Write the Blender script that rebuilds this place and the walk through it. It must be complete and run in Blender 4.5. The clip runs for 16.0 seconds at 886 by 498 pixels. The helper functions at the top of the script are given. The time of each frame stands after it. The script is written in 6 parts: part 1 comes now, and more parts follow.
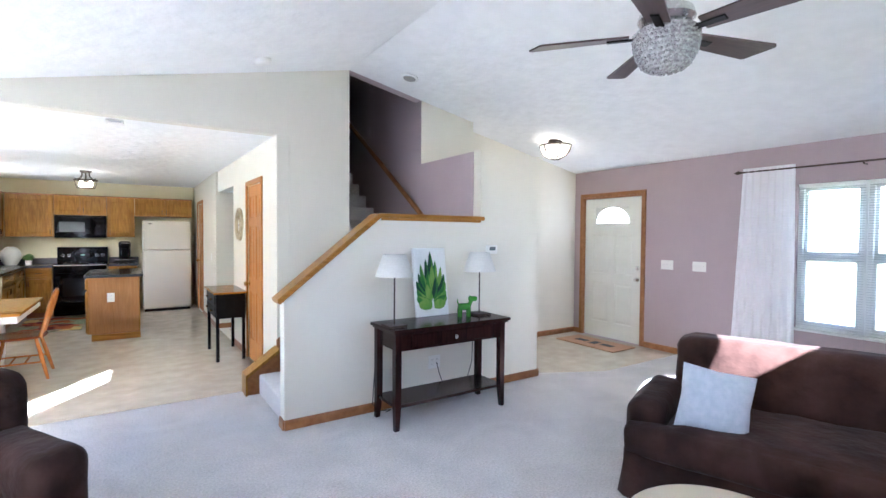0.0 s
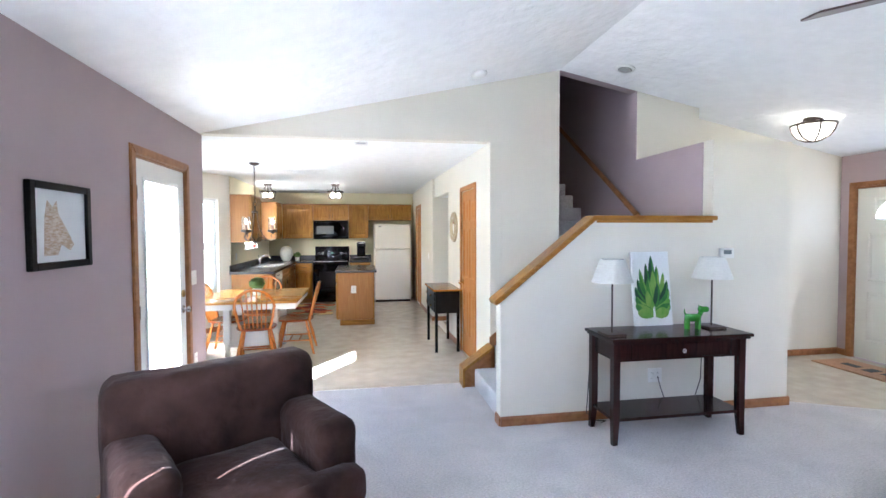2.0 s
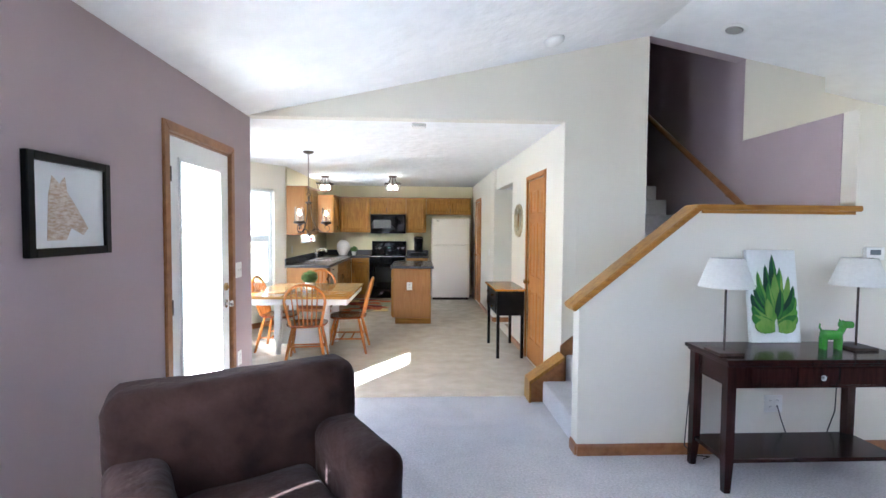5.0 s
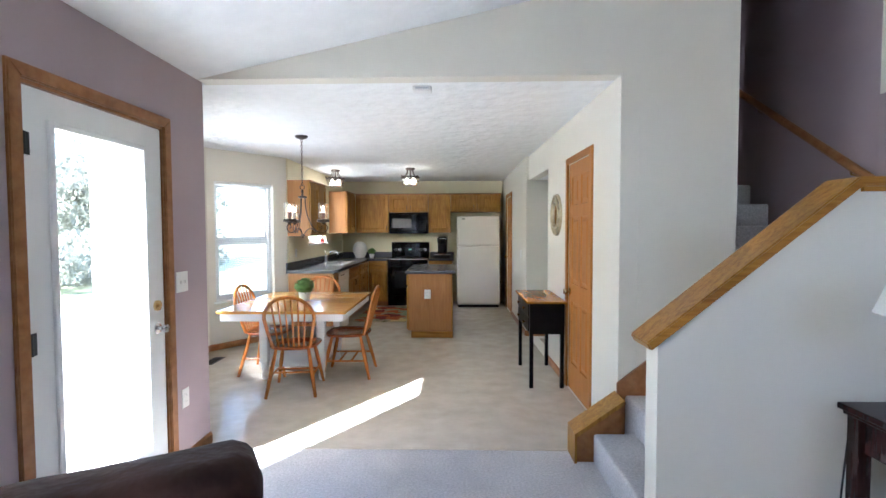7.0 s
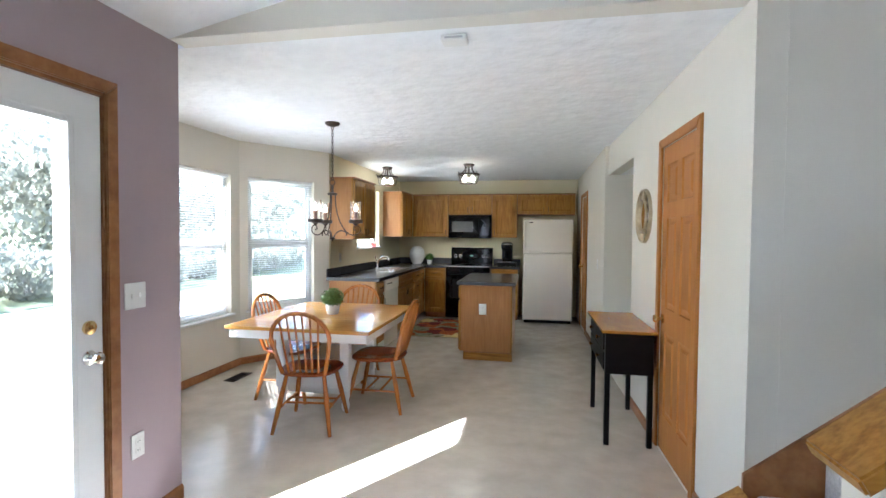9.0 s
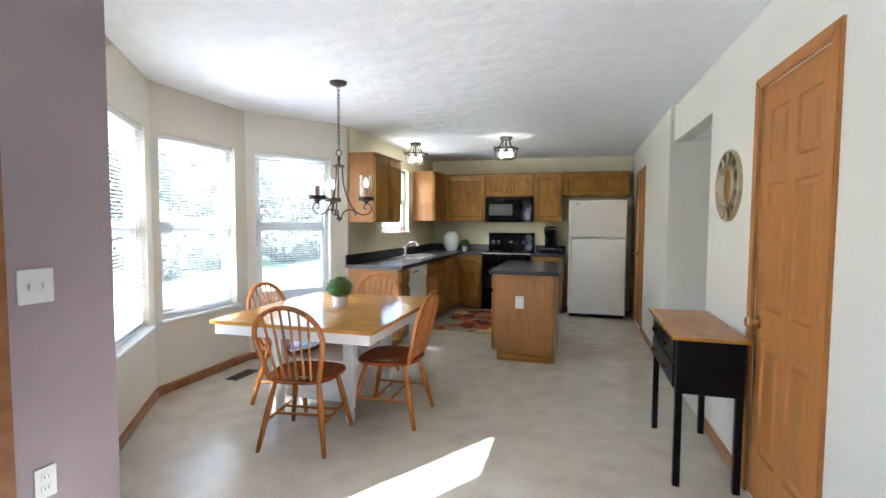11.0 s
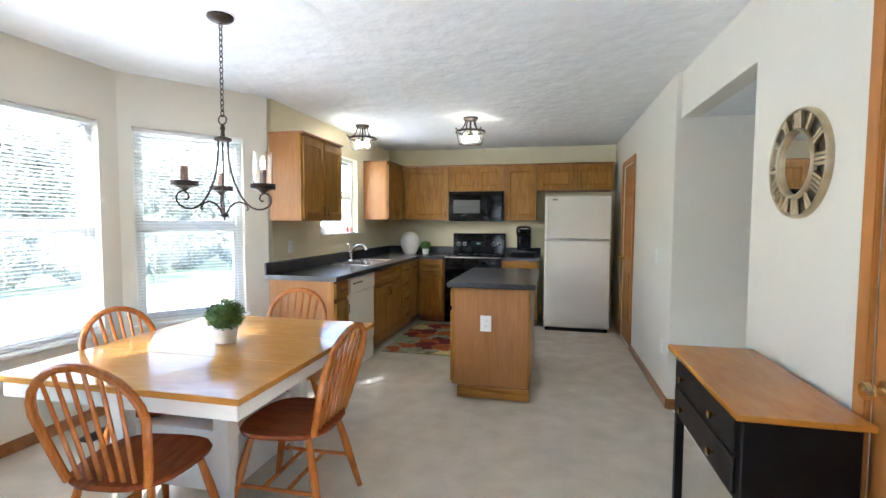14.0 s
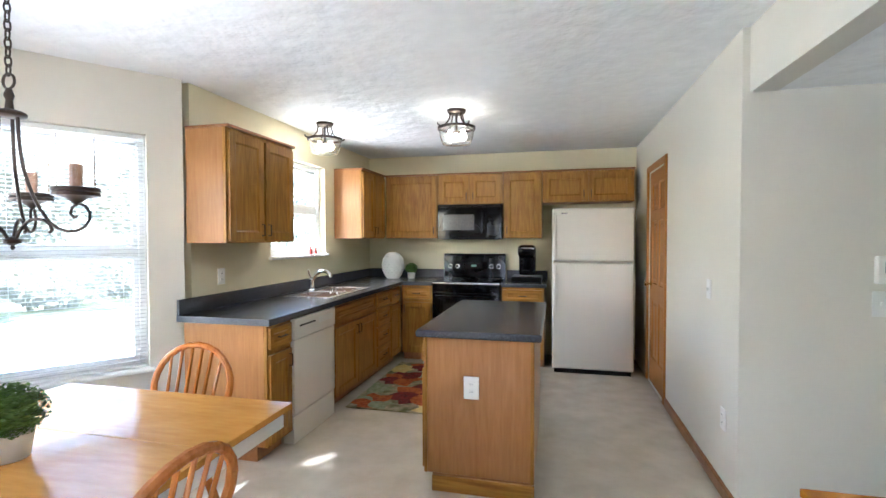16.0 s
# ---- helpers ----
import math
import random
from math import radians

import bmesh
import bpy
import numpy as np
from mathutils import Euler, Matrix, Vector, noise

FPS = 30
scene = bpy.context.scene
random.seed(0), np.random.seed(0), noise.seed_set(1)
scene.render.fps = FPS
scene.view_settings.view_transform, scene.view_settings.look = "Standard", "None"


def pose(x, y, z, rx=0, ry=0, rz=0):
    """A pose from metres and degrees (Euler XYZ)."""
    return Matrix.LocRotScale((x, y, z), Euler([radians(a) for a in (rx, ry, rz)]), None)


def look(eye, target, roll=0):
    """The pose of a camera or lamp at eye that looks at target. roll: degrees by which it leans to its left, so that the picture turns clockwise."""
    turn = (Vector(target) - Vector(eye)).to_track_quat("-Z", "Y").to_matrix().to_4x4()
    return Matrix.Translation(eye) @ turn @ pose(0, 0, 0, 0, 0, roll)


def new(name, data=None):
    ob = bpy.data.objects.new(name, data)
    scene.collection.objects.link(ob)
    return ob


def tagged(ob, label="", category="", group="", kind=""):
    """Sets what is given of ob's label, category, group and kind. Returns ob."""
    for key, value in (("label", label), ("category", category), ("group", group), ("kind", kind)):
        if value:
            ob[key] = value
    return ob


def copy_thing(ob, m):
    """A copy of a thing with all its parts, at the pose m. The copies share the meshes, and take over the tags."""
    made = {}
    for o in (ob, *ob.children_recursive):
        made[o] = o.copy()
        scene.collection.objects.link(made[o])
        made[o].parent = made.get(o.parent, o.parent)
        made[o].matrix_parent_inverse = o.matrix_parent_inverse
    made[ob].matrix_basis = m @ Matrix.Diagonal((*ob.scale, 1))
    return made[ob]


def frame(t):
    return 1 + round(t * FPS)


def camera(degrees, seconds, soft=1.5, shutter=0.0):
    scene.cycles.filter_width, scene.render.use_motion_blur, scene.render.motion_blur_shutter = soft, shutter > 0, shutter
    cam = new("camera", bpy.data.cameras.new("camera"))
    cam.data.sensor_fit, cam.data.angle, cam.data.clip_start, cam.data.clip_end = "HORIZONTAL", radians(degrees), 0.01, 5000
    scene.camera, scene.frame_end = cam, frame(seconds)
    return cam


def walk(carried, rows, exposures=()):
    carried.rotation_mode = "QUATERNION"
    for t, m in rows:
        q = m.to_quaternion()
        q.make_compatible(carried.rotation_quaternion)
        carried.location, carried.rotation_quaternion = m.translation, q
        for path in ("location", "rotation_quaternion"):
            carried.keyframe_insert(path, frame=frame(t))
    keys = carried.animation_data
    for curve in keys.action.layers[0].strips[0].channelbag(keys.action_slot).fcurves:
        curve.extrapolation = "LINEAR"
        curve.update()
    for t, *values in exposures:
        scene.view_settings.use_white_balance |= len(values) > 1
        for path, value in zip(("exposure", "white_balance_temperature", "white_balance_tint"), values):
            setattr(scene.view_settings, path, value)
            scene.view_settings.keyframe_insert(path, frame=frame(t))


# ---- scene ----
cam = camera(86.6, 16.0)
PATH = [
    (0, (1.928, 1.108, 1.481), (3.026, 2.779, 1.422), 0.4),
    (0.5, (1.901, 1.127, 1.495), (2.809, 2.908, 1.424), 0.2),
    (1, (1.873, 1.139, 1.512), (2.566, 3.013, 1.435), -0.1),
    (1.5, (1.834, 1.146, 1.526), (2.342, 3.079, 1.453), -0.3),
    (2, (1.801, 1.162, 1.531), (2.139, 3.131, 1.459), -0.2),
    (2.5, (1.78, 1.183, 1.532), (2.001, 3.17, 1.462), 0.1),
    (3, (1.763, 1.197, 1.535), (1.92, 3.19, 1.47), 0.3),
    (3.5, (1.765, 1.214, 1.541), (1.902, 3.208, 1.469), 0.2),
    (4, (1.768, 1.307, 1.53), (1.901, 3.301, 1.444), 0.4),
    (6.5, (1.977, 2.477, 1.436), (1.973, 4.476, 1.356), -0.1),
    (7, (2.023, 2.739, 1.453), (1.972, 4.737, 1.372), -0.2),
    (7.5, (2.062, 2.991, 1.498), (1.913, 4.984, 1.426), -0.0),
    (8, (2.095, 3.232, 1.492), (1.891, 5.221, 1.432), 0.2),
    (8.5, (2.139, 3.449, 1.471), (1.879, 5.431, 1.414), 0.5),
    (9, (2.195, 3.658, 1.443), (1.825, 5.623, 1.382), 0.5),
    (11.5, (2.207, 4.554, 1.361), (1.65, 6.471, 1.245), 0.3),
    (12, (2.179, 4.722, 1.345), (1.634, 6.642, 1.232), 0.4),
    (12.5, (2.156, 4.855, 1.333), (1.626, 6.781, 1.228), 0.2),
    (13, (2.136, 5.016, 1.338), (1.642, 6.951, 1.23), 0.3),
    (13.5, (2.1, 5.204, 1.36), (1.641, 7.147, 1.244), 0.4),
    (14, (2.123, 5.456, 1.37), (1.681, 7.403, 1.256), 0.3),
    (14.5, (2.128, 5.707, 1.41), (1.681, 7.654, 1.313), -0.2),
    (15, (2.124, 5.99, 1.427), (1.655, 7.932, 1.353), -0.2),
    (15.5, (2.105, 6.25, 1.428), (1.652, 8.197, 1.373), -0.1),
    (16, (2.1, 6.528, 1.41), (1.632, 8.47, 1.361), -0.1),
]
EXPOSURES = [(0, 4.52, 5170, 12), (3.5, 4.5, 5170, 12), (7, 3.95, 5180, 11), (9, 3.81, 5200, 10), (12.5, 3.97, 5150, 9), (13.6, 4.0, 5150, 9), (14.5, 4.3, 5150, 10), (16, 4.38, 5150, 11)]
walk(cam, [(t, look(eye, target, roll)) for t, eye, target, roll in PATH], EXPOSURES)

# ---- light ----
SUN_WAY = Vector((0.79, 1.19, -1.0)).normalized()
world = bpy.data.worlds.new("world")
scene.world = world
world.use_nodes = True
wn = world.node_tree
sky = wn.nodes.new("ShaderNodeTexSky")
sky.sky_type = "NISHITA"
sky.sun_disc = False
sky.sun_elevation = math.asin(-SUN_WAY.z)
sky.sun_rotation = math.atan2(-SUN_WAY.x, -SUN_WAY.y)
sky.air_density, sky.dust_density, sky.ozone_density = 1.0, 2.0, 1.0
wn.links.new(sky.outputs[0], wn.nodes["Background"].inputs[0])
wn.nodes["Background"].inputs[1].default_value = 0.115
sun_data = bpy.data.lights.new("sun", "SUN")
sun_data.energy, sun_data.angle, sun_data.color = 5.0, radians(0.53), (1.0, 0.95, 0.88)
sun = new("sun", sun_data)
sun.matrix_world = look((0, 0, 12), Vector((0, 0, 12)) + SUN_WAY)


# ---- materials ----
def material(name, colour, rough=0.6, metal=0.0, colour2=None, scale=4.0, detail=4.0, mix=(0.35, 0.65), bump=0.0, bump_scale=60.0, stretch=(1, 1, 1), spread=0.0, sheen=0.0, coat=0.0, bump_dist=0.01, spec=0.5, blotch=0.0, blotch_scale=1.5):
    """A procedural surface: two tones over a noise, fine relief, and a little change from piece to piece."""
    m = bpy.data.materials.new(name)
    m.use_nodes = True
    t = m.node_tree
    b = t.nodes["Principled BSDF"]
    b.inputs["Base Color"].default_value = (*colour, 1)
    b.inputs["Roughness"].default_value = rough
    b.inputs["Metallic"].default_value = metal
    b.inputs["Sheen Weight"].default_value = sheen
    b.inputs["Specular IOR Level"].default_value = spec
    b.inputs["Coat Weight"].default_value = coat
    co = t.nodes.new("ShaderNodeTexCoord")
    mp = t.nodes.new("ShaderNodeMapping")
    mp.inputs["Scale"].default_value = stretch
    t.links.new(co.outputs["Object"], mp.inputs["Vector"])
    if colour2:
        n = t.nodes.new("ShaderNodeTexNoise")
        n.inputs["Scale"].default_value, n.inputs["Detail"].default_value = scale, detail
        t.links.new(mp.outputs[0], n.inputs["Vector"])
        r = t.nodes.new("ShaderNodeValToRGB")
        r.color_ramp.elements[0].position, r.color_ramp.elements[1].position = mix
        r.color_ramp.elements[0].color, r.color_ramp.elements[1].color = (*colour, 1), (*colour2, 1)
        t.links.new(n.outputs[0], r.inputs[0])
        out = r.outputs[0]
        if blotch:
            nb, mb, hb = (t.nodes.new("ShaderNode" + k) for k in ("TexNoise", "MapRange", "HueSaturation"))
            nb.inputs["Scale"].default_value, nb.inputs["Detail"].default_value, nb.inputs["Distortion"].default_value = blotch_scale, 5, 0.6
            mb.inputs[1].default_value, mb.inputs[2].default_value = 0.3, 0.7
            mb.inputs[3].default_value, mb.inputs[4].default_value = 1 - blotch, 1 + blotch
            t.links.new(mp.outputs[0], nb.inputs["Vector"])
            t.links.new(nb.outputs[0], mb.inputs[0])
            t.links.new(mb.outputs[0], hb.inputs["Value"])
            t.links.new(out, hb.inputs["Color"])
            out = hb.outputs[0]
        if spread:
            oi = t.nodes.new("ShaderNodeObjectInfo")
            mr = t.nodes.new("ShaderNodeMapRange")
            mr.inputs[3].default_value, mr.inputs[4].default_value = 1 - spread, 1 + spread
            t.links.new(oi.outputs["Random"], mr.inputs[0])
            hs = t.nodes.new("ShaderNodeHueSaturation")
            t.links.new(mr.outputs[0], hs.inputs["Value"])
            t.links.new(out, hs.inputs["Color"])
            out = hs.outputs[0]
        t.links.new(out, b.inputs["Base Color"])
        rr = t.nodes.new("ShaderNodeMapRange")
        rr.inputs[3].default_value, rr.inputs[4].default_value = max(rough - 0.08, 0.02), min(rough + 0.08, 1)
        t.links.new(n.outputs[0], rr.inputs[0])
        t.links.new(rr.outputs[0], b.inputs["Roughness"])
    if bump:
        n2 = t.nodes.new("ShaderNodeTexNoise")
        n2.inputs["Scale"].default_value, n2.inputs["Detail"].default_value = bump_scale, 3
        t.links.new(mp.outputs[0], n2.inputs["Vector"])
        bp = t.nodes.new("ShaderNodeBump")
        bp.inputs["Strength"].default_value, bp.inputs["Distance"].default_value = bump, bump_dist
        t.links.new(n2.outputs[0], bp.inputs["Height"])
        t.links.new(bp.outputs[0], b.inputs["Normal"])
    return m


def glowing(name, colour, strength):
    m = bpy.data.materials.new(name)
    m.use_nodes = True
    b = m.node_tree.nodes["Principled BSDF"]
    b.inputs["Base Color"].default_value = (*colour, 1)
    b.inputs["Emission Color"].default_value = (*colour, 1)
    b.inputs["Emission Strength"].default_value = strength
    return m


def clear(name, colour=(1, 1, 1), rough=0.0, ior=1.45, weight=1.0):
    m = material(name, colour, rough)
    b = m.node_tree.nodes["Principled BSDF"]
    b.inputs["Transmission Weight"].default_value, b.inputs["IOR"].default_value = weight, ior
    return m


def pane_glass(name):
    """Thin window glass: clear, with a faint gloss."""
    m = bpy.data.materials.new(name)
    m.use_nodes = True
    t = m.node_tree
    t.nodes.remove(t.nodes["Principled BSDF"])
    a, g, x = (t.nodes.new("ShaderNode" + k) for k in ("BsdfTransparent", "BsdfGlossy", "MixShader"))
    g.inputs["Roughness"].default_value = 0.02
    a.inputs[0].default_value = (0.98, 0.99, 0.985, 1)
    x.inputs[0].default_value = 0.03
    t.links.new(a.outputs[0], x.inputs[1])
    t.links.new(g.outputs[0], x.inputs[2])
    t.links.new(x.outputs[0], t.nodes["Material Output"].inputs[0])
    return m


def sheer(name, colour, through_part, through_light=0.7):
    """Thin cloth that lets some light through."""
    m = bpy.data.materials.new(name)
    m.use_nodes = True
    t = m.node_tree
    b = t.nodes["Principled BSDF"]
    b.inputs["Base Color"].default_value, b.inputs["Roughness"].default_value = (*colour, 1), 0.9
    a, u, x, y = (t.nodes.new("ShaderNode" + k) for k in ("BsdfTransparent", "BsdfTranslucent", "MixShader", "MixShader"))
    u.inputs[0].default_value = (*colour, 1)
    x.inputs[0].default_value, y.inputs[0].default_value = through_light, through_part
    t.links.new(b.outputs[0], x.inputs[1])
    t.links.new(u.outputs[0], x.inputs[2])
    t.links.new(x.outputs[0], y.inputs[1])
    t.links.new(a.outputs[0], y.inputs[2])
    t.links.new(y.outputs[0], t.nodes["Material Output"].inputs[0])
    return m


def oak(name, light, dark, rough=0.35, along=(9, 9, 0.8), spread=0.06, coat=0.04, spec=0.22, ramp=(0.36, 0.6)):
    """Oak: long wavy grain along one axis, with pores."""
    m = bpy.data.materials.new(name)
    m.use_nodes = True
    t = m.node_tree
    b = t.nodes["Principled BSDF"]
    b.inputs["Roughness"].default_value, b.inputs["Coat Weight"].default_value = rough, coat
    b.inputs["Specular IOR Level"].default_value = spec
    co, mp, n, n2, mx, r, oi, mr, hs, bp = (t.nodes.new("ShaderNode" + k) for k in ("TexCoord", "Mapping", "TexNoise", "TexNoise", "Math", "ValToRGB", "ObjectInfo", "MapRange", "HueSaturation", "Bump"))
    mp.inputs["Scale"].default_value = along
    t.links.new(co.outputs["Object"], mp.inputs[0])
    n.inputs["Scale"].default_value, n.inputs["Detail"].default_value, n.inputs["Distortion"].default_value = 1.4, 3, 2.2
    n2.inputs["Scale"].default_value, n2.inputs["Detail"].default_value = 9, 5
    mx.operation = "MULTIPLY_ADD"
    mx.inputs[1].default_value = 0.45
    t.links.new(mp.outputs[0], n.inputs["Vector"])
    t.links.new(mp.outputs[0], n2.inputs["Vector"])
    t.links.new(n2.outputs[0], mx.inputs[0])
    half = t.nodes.new("ShaderNodeMath")
    half.operation = "MULTIPLY"
    half.inputs[1].default_value = 0.55
    t.links.new(n.outputs[0], half.inputs[0])
    t.links.new(half.outputs[0], mx.inputs[2])
    r.color_ramp.elements[0].position, r.color_ramp.elements[1].position = ramp
    r.color_ramp.elements[0].color, r.color_ramp.elements[1].color = (*dark, 1), (*light, 1)
    t.links.new(mx.outputs[0], r.inputs[0])
    mr.inputs[3].default_value, mr.inputs[4].default_value = 1 - spread, 1 + spread
    t.links.new(oi.outputs["Random"], mr.inputs[0])
    t.links.new(mr.outputs[0], hs.inputs["Value"])
    t.links.new(r.outputs[0], hs.inputs["Color"])
    t.links.new(hs.outputs[0], b.inputs["Base Color"])
    bp.inputs["Strength"].default_value, bp.inputs["Distance"].default_value = 0.15, 0.002
    t.links.new(n2.outputs[0], bp.inputs["Height"])
    t.links.new(bp.outputs[0], b.inputs["Normal"])
    return m


MAUVE = material("mauve_paint", (0.38, 0.30, 0.31), 0.7, colour2=(0.41, 0.325, 0.33), scale=1.5, bump=0.08, bump_scale=180)
CREAM = material("cream_paint", (0.69, 0.65, 0.55), 0.65, colour2=(0.72, 0.68, 0.58), scale=1.2, bump=0.08, bump_scale=180)
YELLOW = material("pale_yellow_paint", (0.72, 0.65, 0.44), 0.65, colour2=(0.75, 0.68, 0.47), scale=1.2, bump=0.08, bump_scale=180)
CEIL_K = material("stomped_ceiling_paint", (0.83, 0.83, 0.81), 0.85, colour2=(0.87, 0.87, 0.85), scale=9, bump=0.62, bump_scale=7, bump_dist=0.03)
CEIL = material("stippled_ceiling_paint", (0.80, 0.80, 0.79), 0.85, colour2=(0.84, 0.84, 0.83), scale=7, bump=0.55, bump_scale=9, bump_dist=0.02)
CARPET = material("pale_grey_carpet", (0.47, 0.439, 0.417), 0.95, colour2=(0.70, 0.655, 0.625), scale=75, detail=8, mix=(0.3, 0.7), bump=1.0, bump_scale=150, sheen=0.3, bump_dist=0.012, blotch=0.10, blotch_scale=3.0)
VINYL = material("beige_vinyl", (0.52, 0.458, 0.36), 0.2, colour2=(0.62, 0.555, 0.445), scale=6, detail=9, mix=(0.28, 0.72), bump=0.05, bump_scale=40, blotch=0.04, blotch_scale=3.0)
OAK = oak("golden_oak", (0.40, 0.20, 0.036), (0.215, 0.092, 0.015), ramp=(0.32, 0.64))
OAK_X = oak("golden_oak_x", (0.41, 0.20, 0.036), (0.24, 0.10, 0.016), along=(0.8, 9, 9))
OAK_Y = oak("golden_oak_y", (0.40, 0.20, 0.036), (0.215, 0.092, 0.015), along=(9, 0.8, 9), ramp=(0.30, 0.66))
OAK_SIDE = oak("pale_oak_veneer", (0.41, 0.20, 0.068), (0.295, 0.13, 0.04), ramp=(0.26, 0.7))
OAK_TRIM = oak("brown_oak_trim", (0.34, 0.158, 0.062), (0.24, 0.103, 0.038), along=(3, 3, 3))
OAK_DOOR = oak("orange_oak_door", (0.44, 0.19, 0.046), (0.35, 0.138, 0.03), rough=0.5, ramp=(0.25, 0.72))
WHITE = material("white_paint", (0.78, 0.78, 0.75), 0.4, colour2=(0.82, 0.82, 0.79), scale=3, bump=0.03)
PLASTIC = material("white_plastic", (0.78, 0.77, 0.72), 0.35)
BISQUE = material("bisque_enamel", (0.75, 0.71, 0.625), 0.34, colour2=(0.77, 0.73, 0.645), scale=2, bump=0.12, bump_scale=260)
BLACK = material("black_enamel", (0.004, 0.004, 0.0045), 0.03, colour2=(0.007, 0.007, 0.0075), scale=5, spec=0.22)
BLACK_SATIN = material("black_satin_paint", (0.005, 0.0045, 0.0045), 0.4, colour2=(0.009, 0.008, 0.008), scale=9, spec=0.15)
DARKGLASS = material("dark_oven_glass", (0.012, 0.012, 0.013), 0.07, spec=0.4)
COUNTER = material("charcoal_laminate", (0.045, 0.045, 0.052), 0.24, colour2=(0.075, 0.075, 0.084), scale=120, detail=3)
ESPRESSO = oak("espresso_wood", (0.035, 0.012, 0.010), (0.016, 0.0055, 0.0055), rough=0.22, coat=0.12)
SUEDE = material("brown_suede", (0.020, 0.0095, 0.0078), 0.85, colour2=(0.052, 0.027, 0.022), scale=4, detail=9, bump=0.6, bump_scale=9, sheen=0.06, spec=0.08, bump_dist=0.03, blotch=0.2, blotch_scale=7)
DOOR_WHITE = material("door_white_paint", (0.68, 0.67, 0.60), 0.45, colour2=(0.72, 0.71, 0.64), scale=3, bump=0.03)
STEEL = material("brushed_steel", (0.60, 0.60, 0.60), 0.25, 1.0, colour2=(0.68, 0.68, 0.68), scale=30)
CHROME = material("chrome", (0.75, 0.75, 0.75), 0.08, 1.0)
BRASS = material("brass", (0.72, 0.55, 0.27), 0.22, 1.0)
BRONZE = material("dark_bronze", (0.06, 0.045, 0.038), 0.45, 0.7, colour2=(0.09, 0.065, 0.05), scale=25)
PEWTER = material("antique_gold", (0.44, 0.36, 0.22), 0.35, 0.85, colour2=(0.56, 0.47, 0.31), scale=18)
GLASS = pane_glass("window_glass")
SEEDED = clear("seeded_glass", (1, 1, 1), 0.12)
CLEAR_GLASS = clear("clear_glass", (1, 1, 1), 0.0)
CURTAIN = sheer("sheer_white_cloth", (0.96, 0.96, 0.97), 0.20, 0.3)
CURTAIN_LINED = sheer("lined_white_cloth", (0.76, 0.77, 0.80), 0.0)
SHADE = material("lampshade_linen", (0.62, 0.61, 0.56), 0.85, colour2=(0.66, 0.65, 0.60), scale=60, bump=0.2, bump_scale=300)
BLIND = material("pale_metal_slat", (0.46, 0.46, 0.45), 0.5)
TABLE_WOOD = oak("honey_oak_tabletop", (0.58, 0.305, 0.068), (0.44, 0.195, 0.032), rough=0.17, along=(1.1, 4.5, 4.5), coat=0.2, ramp=(0.28, 0.68))
DESK_WOOD = oak("orange_desk_wood", (0.47, 0.20, 0.022), (0.35, 0.125, 0.010), rough=0.22, along=(4.5, 1.0, 4.5), coat=0.12, ramp=(0.28, 0.68))
CHAIR_WOOD = oak("honey_chair_wood", (0.45, 0.165, 0.034), (0.32, 0.10, 0.017), rough=0.25, coat=0.2)
SEAT_WOOD = oak("reddish_seat_wood", (0.25, 0.068, 0.02), (0.16, 0.04, 0.012), rough=0.25, along=(10, 1.2, 10), coat=0.12)
LEAF = material("green_leaf", (0.075, 0.15, 0.022), 0.6, colour2=(0.13, 0.23, 0.045), scale=30)
GREEN_GLAZE = material("bright_green_ceramic", (0.045, 0.24, 0.02), 0.15, colour2=(0.065, 0.30, 0.03), scale=8, coat=0.5)
CANVAS = material("white_canvas", (0.80, 0.80, 0.77), 0.8, colour2=(0.84, 0.84, 0.81), scale=40, bump=0.2, bump_scale=300)
PILLOW = material("pale_blue_cloth", (0.40, 0.45, 0.53), 0.9, colour2=(0.47, 0.51, 0.58), scale=30, bump=0.4, bump_scale=240, sheen=0.3)
CERAMIC = material("white_ceramic", (0.74, 0.72, 0.66), 0.3, colour2=(0.78, 0.76, 0.70), scale=14)
BULB = glowing("lit_bulb", (1.0, 0.86, 0.62), 3.0)
MIRROR = material("mirror", (0.85, 0.85, 0.85), 0.02, 1.0)
DARK = material("dark_slot", (0.02, 0.02, 0.02), 0.6)
MAT_FIBRE = material("coir_doormat", (0.36, 0.20, 0.11), 0.95, colour2=(0.46, 0.28, 0.17), scale=60, bump=0.6, bump_scale=200)
CREAM_TOP = material("cream_laminate", (0.66, 0.58, 0.42), 0.35, colour2=(0.70, 0.62, 0.46), scale=6)
TREE_LEAF = sheer("pale_thin_leaf", (0.26, 0.255, 0.205), 0.0, 0.5)
LAWN = material("dry_lawn", (0.16, 0.18, 0.08), 0.95, colour2=(0.26, 0.25, 0.14), scale=2.0, detail=8)
PAVING = material("pale_concrete", (0.64, 0.63, 0.60), 0.9, colour2=(0.74, 0.73, 0.70), scale=3, detail=8)
BARK = material("bark", (0.24, 0.22, 0.20), 0.9, colour2=(0.32, 0.30, 0.27), scale=20, bump=0.6)


